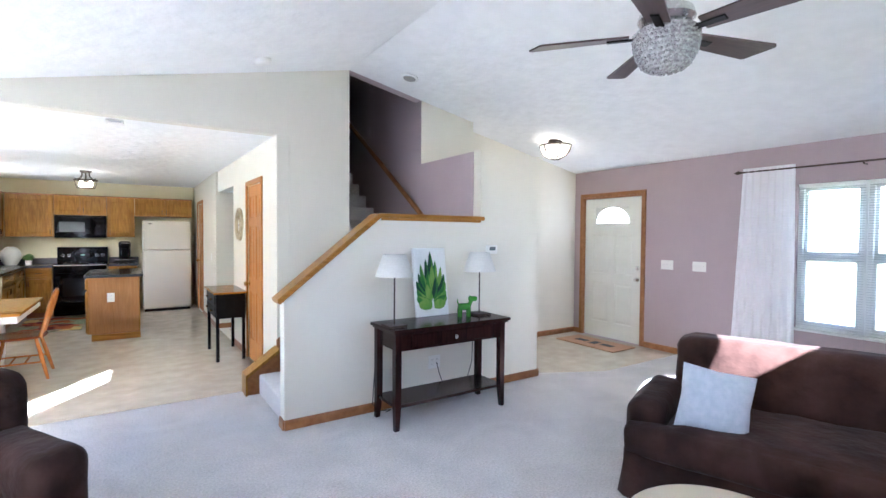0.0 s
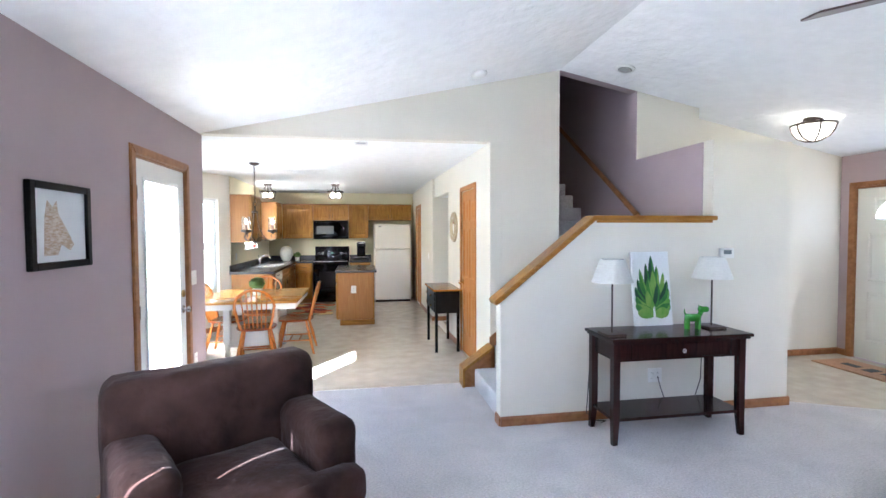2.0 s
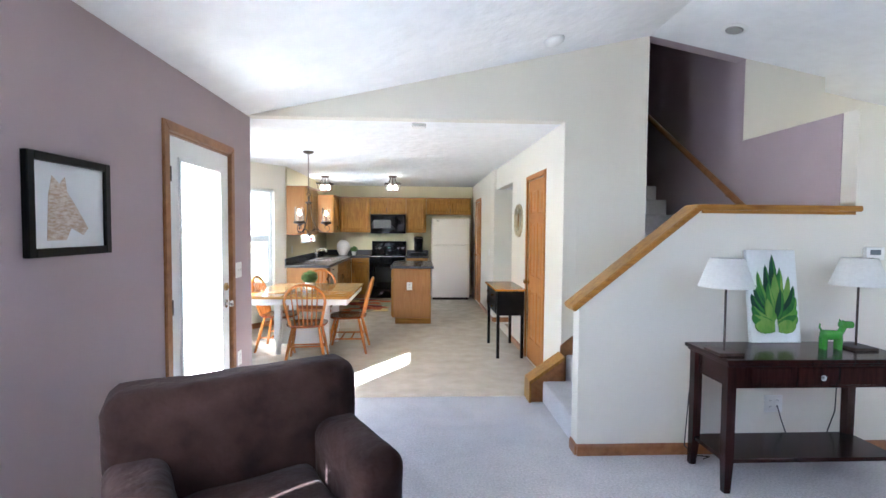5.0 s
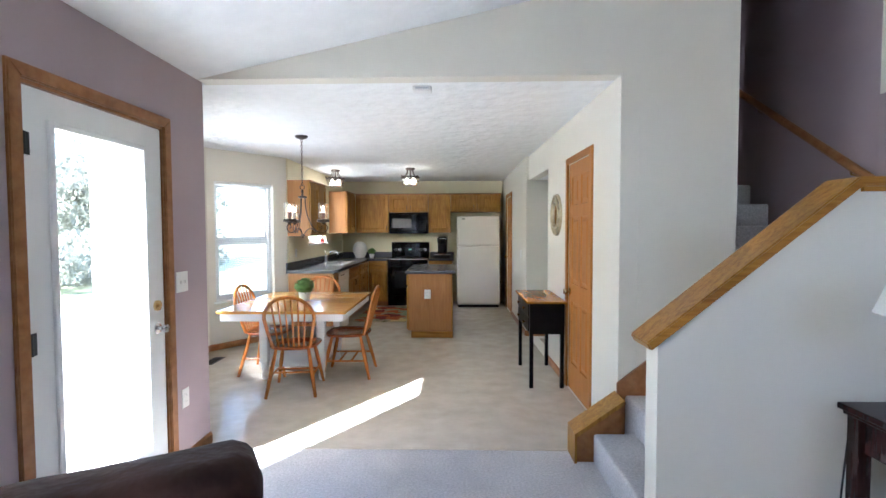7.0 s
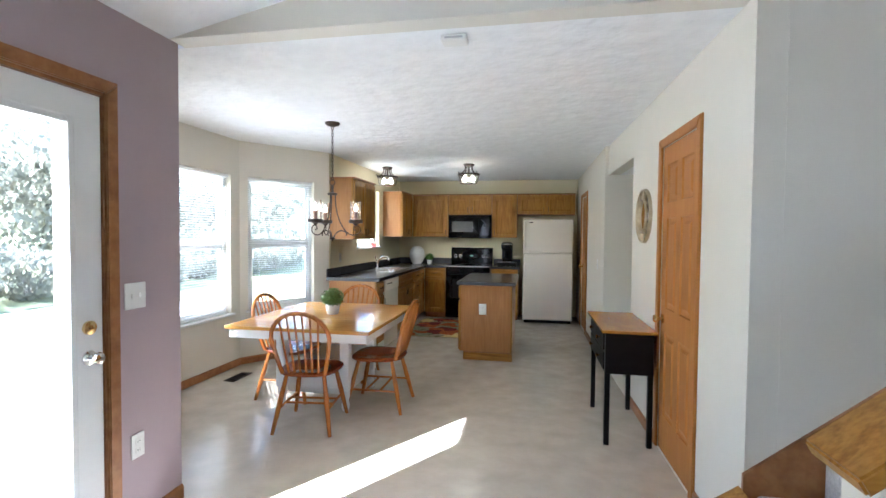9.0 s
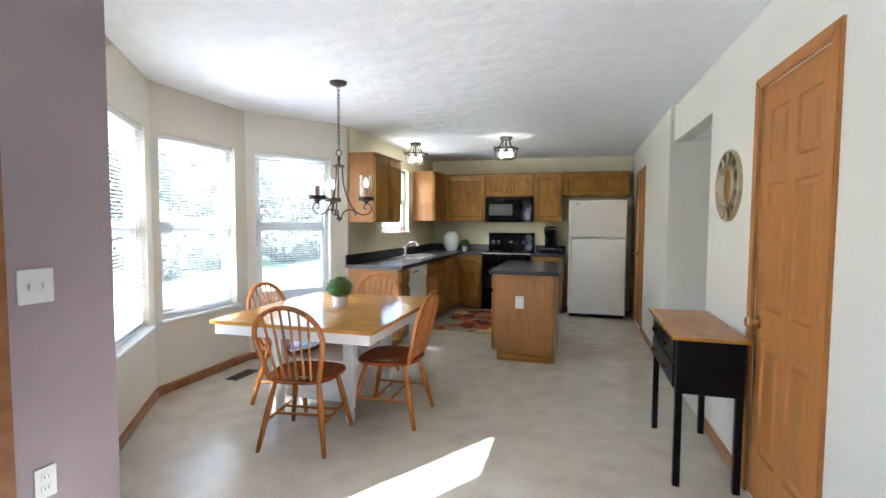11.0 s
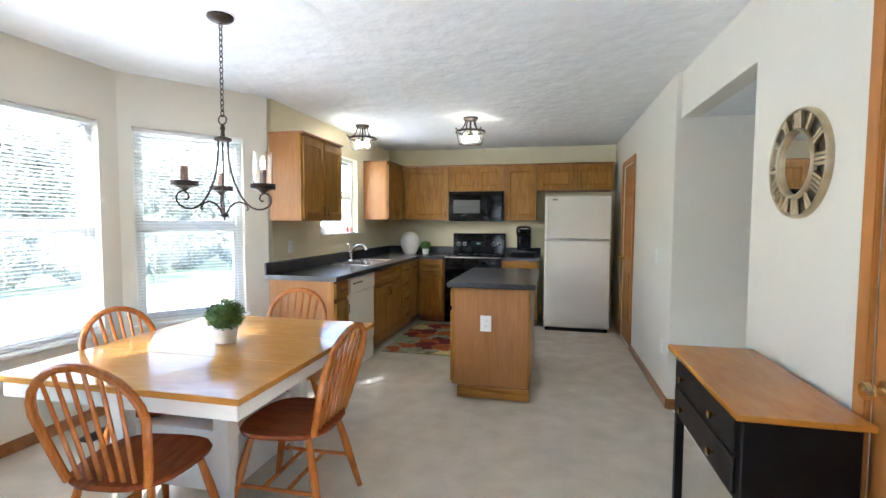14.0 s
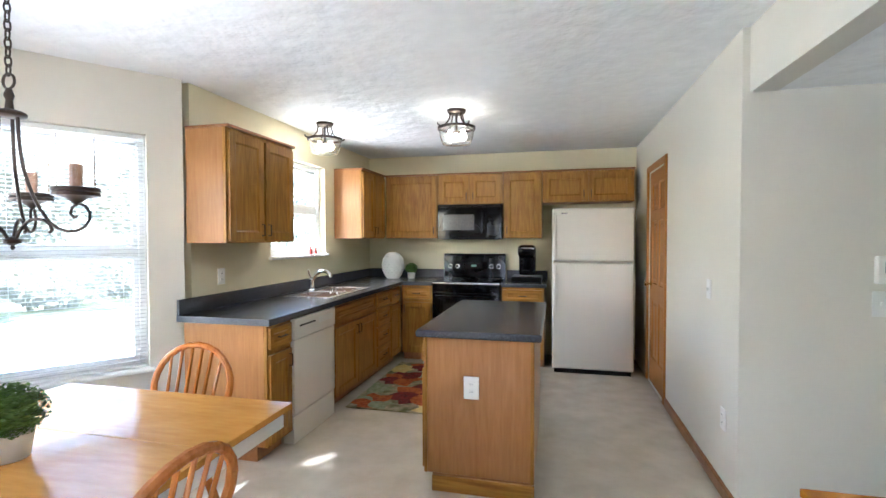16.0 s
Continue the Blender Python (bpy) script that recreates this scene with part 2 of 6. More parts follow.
# ---- mesh helpers ----
def box(bm, a, b, bevel=0.0, m=None, seg=1):
    """A box from corner a to corner b, its edges rounded, moved by m."""
    c = [(p + q) / 2 for p, q in zip(a, b)]
    s = [abs(q - p) for p, q in zip(a, b)]
    made = bmesh.ops.create_cube(bm, size=1.0, matrix=Matrix.Translation(c) @ Matrix.Diagonal((*s, 1)))
    vs = made["verts"]
    if bevel:
        es = list({e for v in vs for e in v.link_edges})
        got = bmesh.ops.bevel(bm, geom=es, offset=min(bevel, min(s) * 0.49), segments=seg, profile=0.5, affect="EDGES")
        vs = list({v for f in got["faces"] for v in f.verts} | {v for v in vs if v.is_valid})
    if m is not None:
        bmesh.ops.transform(bm, matrix=m, verts=vs)
    return vs


def rod(bm, p, q, r0, r1=None, seg=12):
    """A straight tapered rod from p to q."""
    p, q = Vector(p), Vector(q)
    d = q - p
    m = Matrix.Translation((p + q) / 2) @ d.to_track_quat("Z", "Y").to_matrix().to_4x4()
    return bmesh.ops.create_cone(bm, cap_ends=True, segments=seg, radius1=r0, radius2=r0 if r1 is None else r1, depth=d.length, matrix=m)["verts"]


def lathe(bm, profile, seg=24, centre=(0, 0, 0), cap=True):
    """A turned form: (radius, height) from the bottom up."""
    rings = []
    for r, z in profile:
        rings.append([bm.verts.new((centre[0] + r * math.cos(2 * math.pi * k / seg), centre[1] + r * math.sin(2 * math.pi * k / seg), centre[2] + z)) for k in range(seg)])
    for a, b in zip(rings, rings[1:]):
        for k in range(seg):
            bm.faces.new((a[k], a[(k + 1) % seg], b[(k + 1) % seg], b[k]))
    if cap:
        bm.faces.new(rings[0][::-1])
        bm.faces.new(rings[-1])


def tube(bm, pts, r, seg=8, r_end=None):
    """A round bar along a line of points."""
    pts = [Vector(p) for p in pts]
    rings = []
    side = None
    for k, p in enumerate(pts):
        d = (pts[min(k + 1, len(pts) - 1)] - pts[max(k - 1, 0)]).normalized()
        side = d.orthogonal().normalized() if side is None else (side - d * side.dot(d)).normalized()
        up = d.cross(side)
        rr = r if r_end is None else r + (r_end - r) * k / (len(pts) - 1)
        rings.append([bm.verts.new(p + rr * (math.cos(2 * math.pi * n / seg) * side + math.sin(2 * math.pi * n / seg) * up)) for n in range(seg)])
    for a, b in zip(rings, rings[1:]):
        for n in range(seg):
            bm.faces.new((a[n], a[(n + 1) % seg], b[(n + 1) % seg], b[n]))
    bm.faces.new(rings[0][::-1])
    bm.faces.new(rings[-1])


def prism(bm, poly, y0, y1, axis="y"):
    """A polygon given in (x, z), (y, z) or (x, y), made thick along the third axis."""
    def put(u, v, w):
        return (u, w, v) if axis == "y" else (w, u, v) if axis == "x" else (u, v, w)
    a = [bm.verts.new(put(u, v, y0)) for u, v in poly]
    b = [bm.verts.new(put(u, v, y1)) for u, v in poly]
    bm.faces.new(a)
    bm.faces.new(b[::-1])
    for k in range(len(poly)):
        j = (k + 1) % len(poly)
        bm.faces.new((a[k], b[k], b[j], a[j]))
    bmesh.ops.recalc_face_normals(bm, faces=list(bm.faces))


def part(name, bm, mat, parent=None, label="", smooth=False, kind="", category=""):
    """Links a bmesh as one mesh object, under a thing or a part where given."""
    me = bpy.data.meshes.new(name)
    bmesh.ops.recalc_face_normals(bm, faces=list(bm.faces))
    bm.to_mesh(me)
    bm.free()
    me.materials.append(mat)
    if smooth:
        for f in me.polygons:
            f.use_smooth = True
        me.set_sharp_from_angle(angle=radians(40))
    ob = new(name, me)
    ob.parent = parent
    return tagged(ob, label, category, "", kind)


def box_part(name, a, b, mat, parent=None, label="", bevel=0.003, kind="", category=""):
    bm = bmesh.new()
    box(bm, a, b, bevel)
    return part(name, bm, mat, parent, label, kind=kind, category=category)


def thing(name, label, category, m=None, group=""):
    ob = new(name)
    ob.empty_display_size = 0.1
    if m is not None:
        ob.matrix_basis = m
    return tagged(ob, label, category, group)


def structure(name, bm, mat, label=""):
    return part(name, bm, mat, None, label, kind="structure", category=name.split("_")[0])


def holed(bm, axis, w0, w1, u0, u1, z0, z1, holes):
    """A wall along u between u0 and u1 and from z0 to z1, w0 to w1 thick, with holes (u0, u1, z0, z1)."""
    us = sorted({u0, u1, *[c for h in holes for c in h[:2]]})
    zs = sorted({z0, z1, *[c for h in holes for c in h[2:] if z0 < c < z1]})
    solid = {(i, j) for i in range(len(us) - 1) for j in range(len(zs) - 1)
             if not any(h[0] < (us[i] + us[i + 1]) / 2 < h[1] and h[2] < (zs[j] + zs[j + 1]) / 2 < h[3] for h in holes)}
    made = {}

    def vert(i, j, side):
        if (i, j, side) not in made:
            w = w1 if side else w0
            made[(i, j, side)] = bm.verts.new((w, us[i], zs[j]) if axis == "x" else (us[i], w, zs[j]))
        return made[(i, j, side)]

    for i, j in solid:
        for side in (0, 1):
            bm.faces.new([vert(*c, side) for c in ((i, j), (i + 1, j), (i + 1, j + 1), (i, j + 1))])
        for step, p, q in (((-1, 0), (i, j), (i, j + 1)), ((1, 0), (i + 1, j), (i + 1, j + 1)), ((0, -1), (i, j), (i + 1, j)), ((0, 1), (i, j + 1), (i + 1, j + 1))):
            if (i + step[0], j + step[1]) not in solid:
                bm.faces.new((vert(*p, 0), vert(*q, 0), vert(*q, 1), vert(*p, 1)))


# ---- the plan ----
WEST, EAST, SOUTH = 0.34, 7.64, 0.72
HEAD_Y, HALF_Y, ENTRY_Y = 5.81, 4.685, 6.08
RIDGE_X, RIDGE_Z, EAVE = 3.83, 3.20, 2.44
KW, KE, KN, DE = -0.28, 2.99, 12.30, 3.088
HALL_N, HALL_F, HALL_Z = 7.945, 9.15, 2.12
BAY = [(-0.28, 6.28), (-0.945, 7.232), (-0.93, 8.28), (-0.28, 9.135)]


DINE = pose(DE, HEAD_Y, 0, 0, 0, 1.1)


def dine(y):
    """A point of the plan on the slightly skewed east wall of the dining room."""
    p = DINE @ Vector((0, y - HEAD_Y, 0))
    return p.x, p.y


def vault(x):
    return RIDGE_Z - (RIDGE_X - x) * (RIDGE_Z - EAVE) / (RIDGE_X - WEST) if x < RIDGE_X else RIDGE_Z - (x - RIDGE_X) * (RIDGE_Z - EAVE) / (EAST - RIDGE_X)


# ground and floors
bm = bmesh.new()
box(bm, (-400, -400, -0.35), (400, 400, -0.25))
structure("ground", bm, LAWN)
bm = bmesh.new()
box(bm, (-7.5, 1.0, -0.25), (-0.1, 13.0, -0.12), 0.02)
structure("pavement", bm, PAVING)
bm = bmesh.new()
prism(bm, [(0.18, 0.3), (7.8, 0.3), (7.8, 4.40), (6.25, 4.40), (5.55, 4.75), (5.48, 4.75), (5.48, 5.80), (0.18, 5.80)], -0.2, 0.0, "z")
structure("floor_carpet", bm, CARPET)
bm = bmesh.new()
prism(bm, [(5.48, 4.75), (5.55, 4.75), (6.25, 4.40), (7.8, 4.40), (7.8, 6.2), (5.48, 6.2)], -0.2, -0.004, "z")
structure("floor_entry", bm, VINYL)
bm = bmesh.new()
prism(bm, [(-0.4, 5.80), (5.4, 5.80), (5.4, 9.02), (3.11, 9.02), (3.11, 12.42), (-0.4, 12.42), (-0.4, 9.1), (-1.04, 8.2), (-1.04, 7.2), (-0.4, 6.2)], -0.2, -0.004, "z")
structure("floor_vinyl", bm, VINYL)
box_part("trim_threshold", (WEST, 5.785, -0.002), (2.78, 5.815, 0.006), VINYL, kind="structure")

# living room walls
FRENCH = (4.53, 5.43, 0.0, 2.05)
bm = bmesh.new()
holed(bm, "x", 0.18, WEST, SOUTH - 0.15, 5.875, -0.1, 2.50, [FRENCH, (1.35, 2.85, 0.55, 2.10)])
structure("wall_west", bm, MAUVE)
bm = bmesh.new()
holed(bm, "x", EAST, EAST + 0.15, SOUTH - 0.15, 6.2, -0.1, 2.50, [(4.93, 5.91, 0.0, 2.05), (2.06, 3.17, 0.55, 2.03)])
structure("wall_east", bm, MAUVE)
bm = bmesh.new()
holed(bm, "y", SOUTH - 0.15, SOUTH, 0.18, EAST + 0.15, -0.1, 3.35, [(3.55, 4.91, 2.07, 2.86)])
structure("wall_south", bm, MAUVE)
ARCH = [(4.23 + 0.68 * math.cos(math.pi * k / 24), 2.07 + 0.79 * math.sin(math.pi * k / 24)) for k in range(25)]
bm = bmesh.new()
prism(bm, ARCH[12:] + [(3.55, 2.86)], SOUTH - 0.15, SOUTH)
prism(bm, ARCH[:13] + [(4.91, 2.86)], SOUTH - 0.15, SOUTH)
structure("wall_south_arch", bm, MAUVE)
bm = bmesh.new()
prism(bm, [(WEST, EAVE), (DE + 0.12, EAVE), (DE + 0.12, 0.0), (RIDGE_X, 0.0), (RIDGE_X, RIDGE_Z + 0.1), (WEST, EAVE + 0.1)], HEAD_Y, HEAD_Y + 0.12)
structure("wall_header", bm, CREAM)
box_part("wall_jog", (-0.4, 5.81, -0.1), (0.18, 5.93, 2.6), CREAM, kind="structure", bevel=0)
bm = bmesh.new()
prism(bm, [(4.71, 0.0), (5.45, 0.0), (5.45, vault(5.45) + 0.05), (4.71, vault(4.71) + 0.05)], HEAD_Y, HEAD_Y + 0.12)
structure("wall_ledge_back", bm, CREAM)
bm = bmesh.new()
prism(bm, [(5.37, -0.1), (EAST, -0.1), (EAST, vault(EAST) + 0.05), (5.37, vault(5.37) + 0.05)], ENTRY_Y, ENTRY_Y + 0.12)
box(bm, (5.33, HEAD_Y + 0.12, 0), (5.45, ENTRY_Y, 2.85))
structure("wall_entry", bm, CREAM)

# half wall beside the stairs and the closet block with its ledge
bm = bmesh.new()
prism(bm, [(2.86, 0.0), (4.71, 0.0), (4.71, 1.625), (3.645, 1.625), (2.86, 0.992)], HALF_Y, HALF_Y + 0.115)
structure("wall_half", bm, CREAM)
bm = bmesh.new()
box(bm, (4.71, HALF_Y, 0), (5.49, HEAD_Y, 2.30))
bmesh.ops.bevel(bm, geom=[e for e in bm.edges if all(v.co.x > 5.4 and v.co.y < HALF_Y + 0.01 for v in e.verts)], offset=0.018, segments=4, affect="EDGES")
structure("wall_closet", bm, CREAM)
bm = bmesh.new()
box(bm, (4.702, HALF_Y + 0.118, 0.5), (4.7095, HEAD_Y, 2.298))
structure("wall_stair_side", bm, MAUVE)
# stair shaft
bm = bmesh.new()
box(bm, (4.705, HEAD_Y + 0.004, 0.5), (4.82, 10.4, 5.2))
structure("wall_shaft_east", bm, MAUVE)
bm = bmesh.new()
box(bm, (3.71, HEAD_Y + 0.121, 0.0), (3.83, 7.84, 5.2))
box(bm, (3.71, 7.84, 2.2), (3.83, 10.4, 5.2))
prism(bm, [(3.83, vault(3.83)), (4.705, vault(4.705)), (4.705, 5.2), (3.83, 5.2)], HEAD_Y, HEAD_Y + 0.12)
structure("wall_shaft_west", bm, MAUVE)
box_part("wall_shaft_north", (3.71, 10.4, 2.2), (4.82, 10.5, 5.2), MAUVE, kind="structure", bevel=0)
box_part("ceiling_shaft", (3.71, HEAD_Y, 5.2), (4.82, 10.5, 5.3), CEIL, kind="structure", bevel=0)
box_part("floor_upper", (3.83, 8.34, 2.3), (4.705, 10.4, 2.59), CARPET, kind="structure", bevel=0)

# ceilings
bm = bmesh.new()
prism(bm, [(0.1, vault(0.1)), (RIDGE_X, RIDGE_Z), (EAST + 0.2, vault(EAST + 0.2)), (EAST + 0.2, 2.7), (RIDGE_X, 3.4), (0.1, 2.7)], SOUTH - 0.2, HEAD_Y)
structure("ceiling_vault", bm, CEIL)
bm = bmesh.new()
prism(bm, [(4.82, vault(4.82)), (EAST + 0.2, vault(EAST + 0.2)), (EAST + 0.2, 2.7), (4.82, 3.2)], HEAD_Y, ENTRY_Y + 0.2)
structure("ceiling_entry", bm, CEIL)
bm = bmesh.new()
box(bm, (-1.2, 5.93, EAVE), (3.70, 12.45, EAVE + 0.12))
structure("ceiling_kitchen", bm, CEIL_K)
bm = bmesh.new()
box(bm, (3.14, HALL_N - 0.1, HALL_Z + 0.004), (5.4, HALL_F + 0.1, HALL_Z + 0.05))
structure("ceiling_hall", bm, CEIL_K)

# dining and kitchen walls
bm = bmesh.new()
holed(bm, "x", 0.0, 0.12, 0.0, HALL_F - HEAD_Y, -0.1, EAVE, [(6.42 - HEAD_Y, 7.08 - HEAD_Y, 0.0, 2.04), (HALL_N - HEAD_Y, HALL_F - HEAD_Y, 0.0, HALL_Z)])
structure("wall_dining_east", bm, CREAM).matrix_basis = DINE
bm = bmesh.new()
holed(bm, "x", KE, KE + 0.12, HALL_F, KN, -0.1, EAVE, [(10.80, 11.52, 0.0, 2.04)])
structure("wall_kitchen_east", bm, CREAM)
box_part("wall_hall_north", (KE + 0.12, HALL_F, -0.1), (5.4, HALL_F + 0.12, EAVE), CREAM, kind="structure", bevel=0)
bm = bmesh.new()
box(bm, (3.12, HALL_N - 0.12, -0.1), (5.4, HALL_N, HALL_Z))
box(bm, (5.4, HALL_N - 0.12, -0.1), (5.5, HALL_F + 0.12, HALL_Z))
structure("wall_hall", bm, CREAM)
bm = bmesh.new()
box(bm, (KW - 0.12, KN, -0.1), (KE + 0.12, KN + 0.12, EAVE))
structure("wall_kitchen_north", bm, YELLOW)
bm = bmesh.new()
holed(bm, "x", KW - 0.14, KW, BAY[3][1] + 0.06, KN, -0.1, EAVE, [(10.10, 11.08, 1.24, 2.14)])
structure("wall_kitchen_west", bm, YELLOW)
box_part("wall_bay_south", (KW - 0.14, 5.93, -0.1), (KW, BAY[0][1], EAVE), CREAM, kind="structure", bevel=0)

def facet_pose(p, q):
    return pose(p[0], p[1], 0, 0, 0, math.degrees(math.atan2(q[1] - p[1], q[0] - p[0])))


def facet_wall(name, p, q, hole):
    length = math.hypot(q[0] - p[0], q[1] - p[1])
    bm = bmesh.new()
    holed(bm, "y", 0.0, 0.13, 0.0, length, -0.1, EAVE, [hole])
    ob = structure(name, bm, CREAM)
    ob.matrix_basis = facet_pose(p, q)
    return ob


def baseboard(name, p, q, h=0.075, mat=None):
    """An oak skirting with a sloped top, its back on the line from p to q and its face on the line's right."""
    length = math.hypot(q[0] - p[0], q[1] - p[1])
    bm = bmesh.new()
    prism(bm, [(0.0, 0.0), (-0.014, 0.0), (-0.014, h - 0.016), (-0.005, h), (0.0, h)], 0.0, length, "x")
    ob = part(name, bm, mat or OAK_TRIM, None, "", kind="structure", category="baseboard")
    ob.matrix_basis = facet_pose(p, q)
    return ob


def window_unit(name, m, w, z0, z1, depth=0.13, sashes=True, sill=True):
    """A white window in an opening w wide: frame, two sashes with panes, sill. x along the wall, y outwards."""
    win = tagged(new(name), "white window with two sashes", "window", "", "structure")
    win.matrix_basis = m
    f = 0.045
    bm = bmesh.new()
    y0, y1 = 0.06, depth
    box(bm, (0, y0, z0), (f, y1, z1), 0.004)
    box(bm, (w - f, y0, z0), (w, y1, z1), 0.004)
    box(bm, (f, y0, z1 - f), (w - f, y1, z1), 0.004)
    box(bm, (f, y0, z0), (w - f, y1, z0 + f), 0.004)
    part("window_frame", bm, WHITE, win)
    mid = (z0 + z1) / 2
    if sashes:
        box_part("meeting_rail", (f, y0 + 0.01, mid - 0.022), (w - f, y1 - 0.03, mid + 0.022), WHITE, win)
        for lo, hi, yy in ((z0 + f, mid - 0.02, y0 + 0.02), (mid + 0.02, z1 - f, y0 + 0.045)):
            bm = bmesh.new()
            for a, b in (((f, lo), (f + 0.03, hi)), ((w - f - 0.03, lo), (w - f, hi)), ((f, lo), (w - f, lo + 0.03)), ((f, hi - 0.03), (w - f, hi))):
                box(bm, (a[0], yy - 0.012, a[1]), (b[0], yy + 0.012, b[1]), 0.003)
            sash = part("sash", bm, WHITE, win)
            p = box_part("pane", (f + 0.03, yy - 0.002, lo + 0.03), (w - f - 0.03, yy + 0.002, hi - 0.03), GLASS, sash, bevel=0)
            p.visible_shadow = False
    else:
        p = box_part("pane", (f, y0 + 0.02, z0 + f), (w - f, y0 + 0.024, z1 - f), GLASS, win, bevel=0)
        p.visible_shadow = False
    if sill:
        box_part("window_sill", (-0.03, -0.035, z0 - 0.022), (w + 0.03, 0.06, z0 + 0.003), WHITE, win, bevel=0.006)
    return win


def blind(m, w, z0, z1, drop=1.0, tilt=-16.0, pitch=0.024):
    """A venetian blind inside the opening: head rail, single slats, bottom rail, two cords."""
    b = thing("window_blind", "white slatted venetian blind hanging in a window", "blind", m, "window blinds")
    box_part("head_rail", (0.012, 0.015, z1 - 0.035), (w - 0.012, 0.055, z1 - 0.004), WHITE, b)
    low = z1 - 0.035 - (z1 - z0 - 0.05) * drop
    n = int((z1 - 0.04 - low) / pitch)
    bm = bmesh.new()
    prism(bm, [(-0.0125, -0.001), (0.0, 0.0012), (0.0125, -0.001), (0.0125, -0.0004), (0.0, 0.0018), (-0.0125, -0.0004)], 0.015, w - 0.015, "x")
    first = part("slat", bm, BLIND, b)
    first.matrix_basis = pose(0, 0.036, z1 - 0.05, tilt)
    for k in range(1, n):
        o = new("slat", first.data)
        o.parent = b
        o.matrix_basis = pose(0, 0.036, z1 - 0.05 - pitch * k, tilt)
    box_part("bottom_rail", (0.015, 0.022, low - 0.012), (w - 0.015, 0.05, low + 0.004), WHITE, b)
    for u in (0.13, w - 0.13):
        bm = bmesh.new()
        rod(bm, (u, 0.022, low), (u, 0.022, z1 - 0.03), 0.0012, seg=5)
        part("cord", bm, WHITE, b)
    return b


WZ0, WZ1 = 0.588, 2.06
for n, (p, q, a, b) in enumerate(((BAY[0], BAY[1], 0.10, 1.005), (BAY[1], BAY[2], 0.07, 0.90), (BAY[2], BAY[3], 0.087, 0.872))):
    facet_wall("wall_bay_%d" % n, p, q, (a, b, WZ0, WZ1))
    m = facet_pose(p, q) @ pose(a, 0, 0)
    window_unit("window_bay_%d" % n, m, b - a, WZ0, WZ1)
    blind(m, b - a, WZ0, WZ1, 1.0, -4.0 if n == 0 else -7.0)
    baseboard("baseboard", p, q)
KM = pose(KW, 10.10, 0, 0, 0, 90)
window_unit("window_kitchen", KM, 0.98, 1.24, 2.14)
EM = pose(EAST, 3.17, 0, 0, 0, -90)
for k in range(2):
    window_unit("window_east_%d" % k, EM @ pose(0.555 * k, 0, 0), 0.555, 0.55, 2.03)
    blind(EM @ pose(0.555 * k, 0, 0), 0.555, 0.55, 2.03, tilt=-9.0)
WM = pose(WEST, 1.35, 0, 0, 0, 90)
window_unit("window_west", WM, 1.5, 0.55, 2.10)
gable = tagged(new("window_gable"), "half-round white gable window", "window", "", "structure")
bm = bmesh.new()
tube(bm, [(x, SOUTH - 0.08, z) for x, z in ARCH] + [(ARCH[0][0], SOUTH - 0.08, ARCH[0][1])], 0.022, 6)
part("window_frame", bm, WHITE, gable)
bm = bmesh.new()
prism(bm, ARCH, SOUTH - 0.084, SOUTH - 0.078)
part("pane", bm, GLASS, gable).visible_shadow = False


def casing(parent, m, w, h, mat=OAK_TRIM, b=0.058, proud=0.016):
    """Door trim round an opening: two sides and a head, moulded. x along the wall, y outwards through it."""
    for name, poly in (("casing_side", ((-b, 0), (0.004, 0), (0.004, h), (-b, h + b))), ("casing_side", ((w - 0.004, 0), (w + b, 0), (w + b, h + b), (w - 0.004, h))), ("casing_head", ((-b, h + b), (w + b, h + b), (w - 0.004, h), (0.004, h)))):
        bm = bmesh.new()
        prism(bm, poly, -proud, 0.0)
        bmesh.ops.bevel(bm, geom=[e for e in bm.edges if all(v.co.y < -proud + 0.001 for v in e.verts)], offset=0.005, segments=2, affect="EDGES")
        o = part(name, bm, mat, parent)
        o.matrix_basis = m


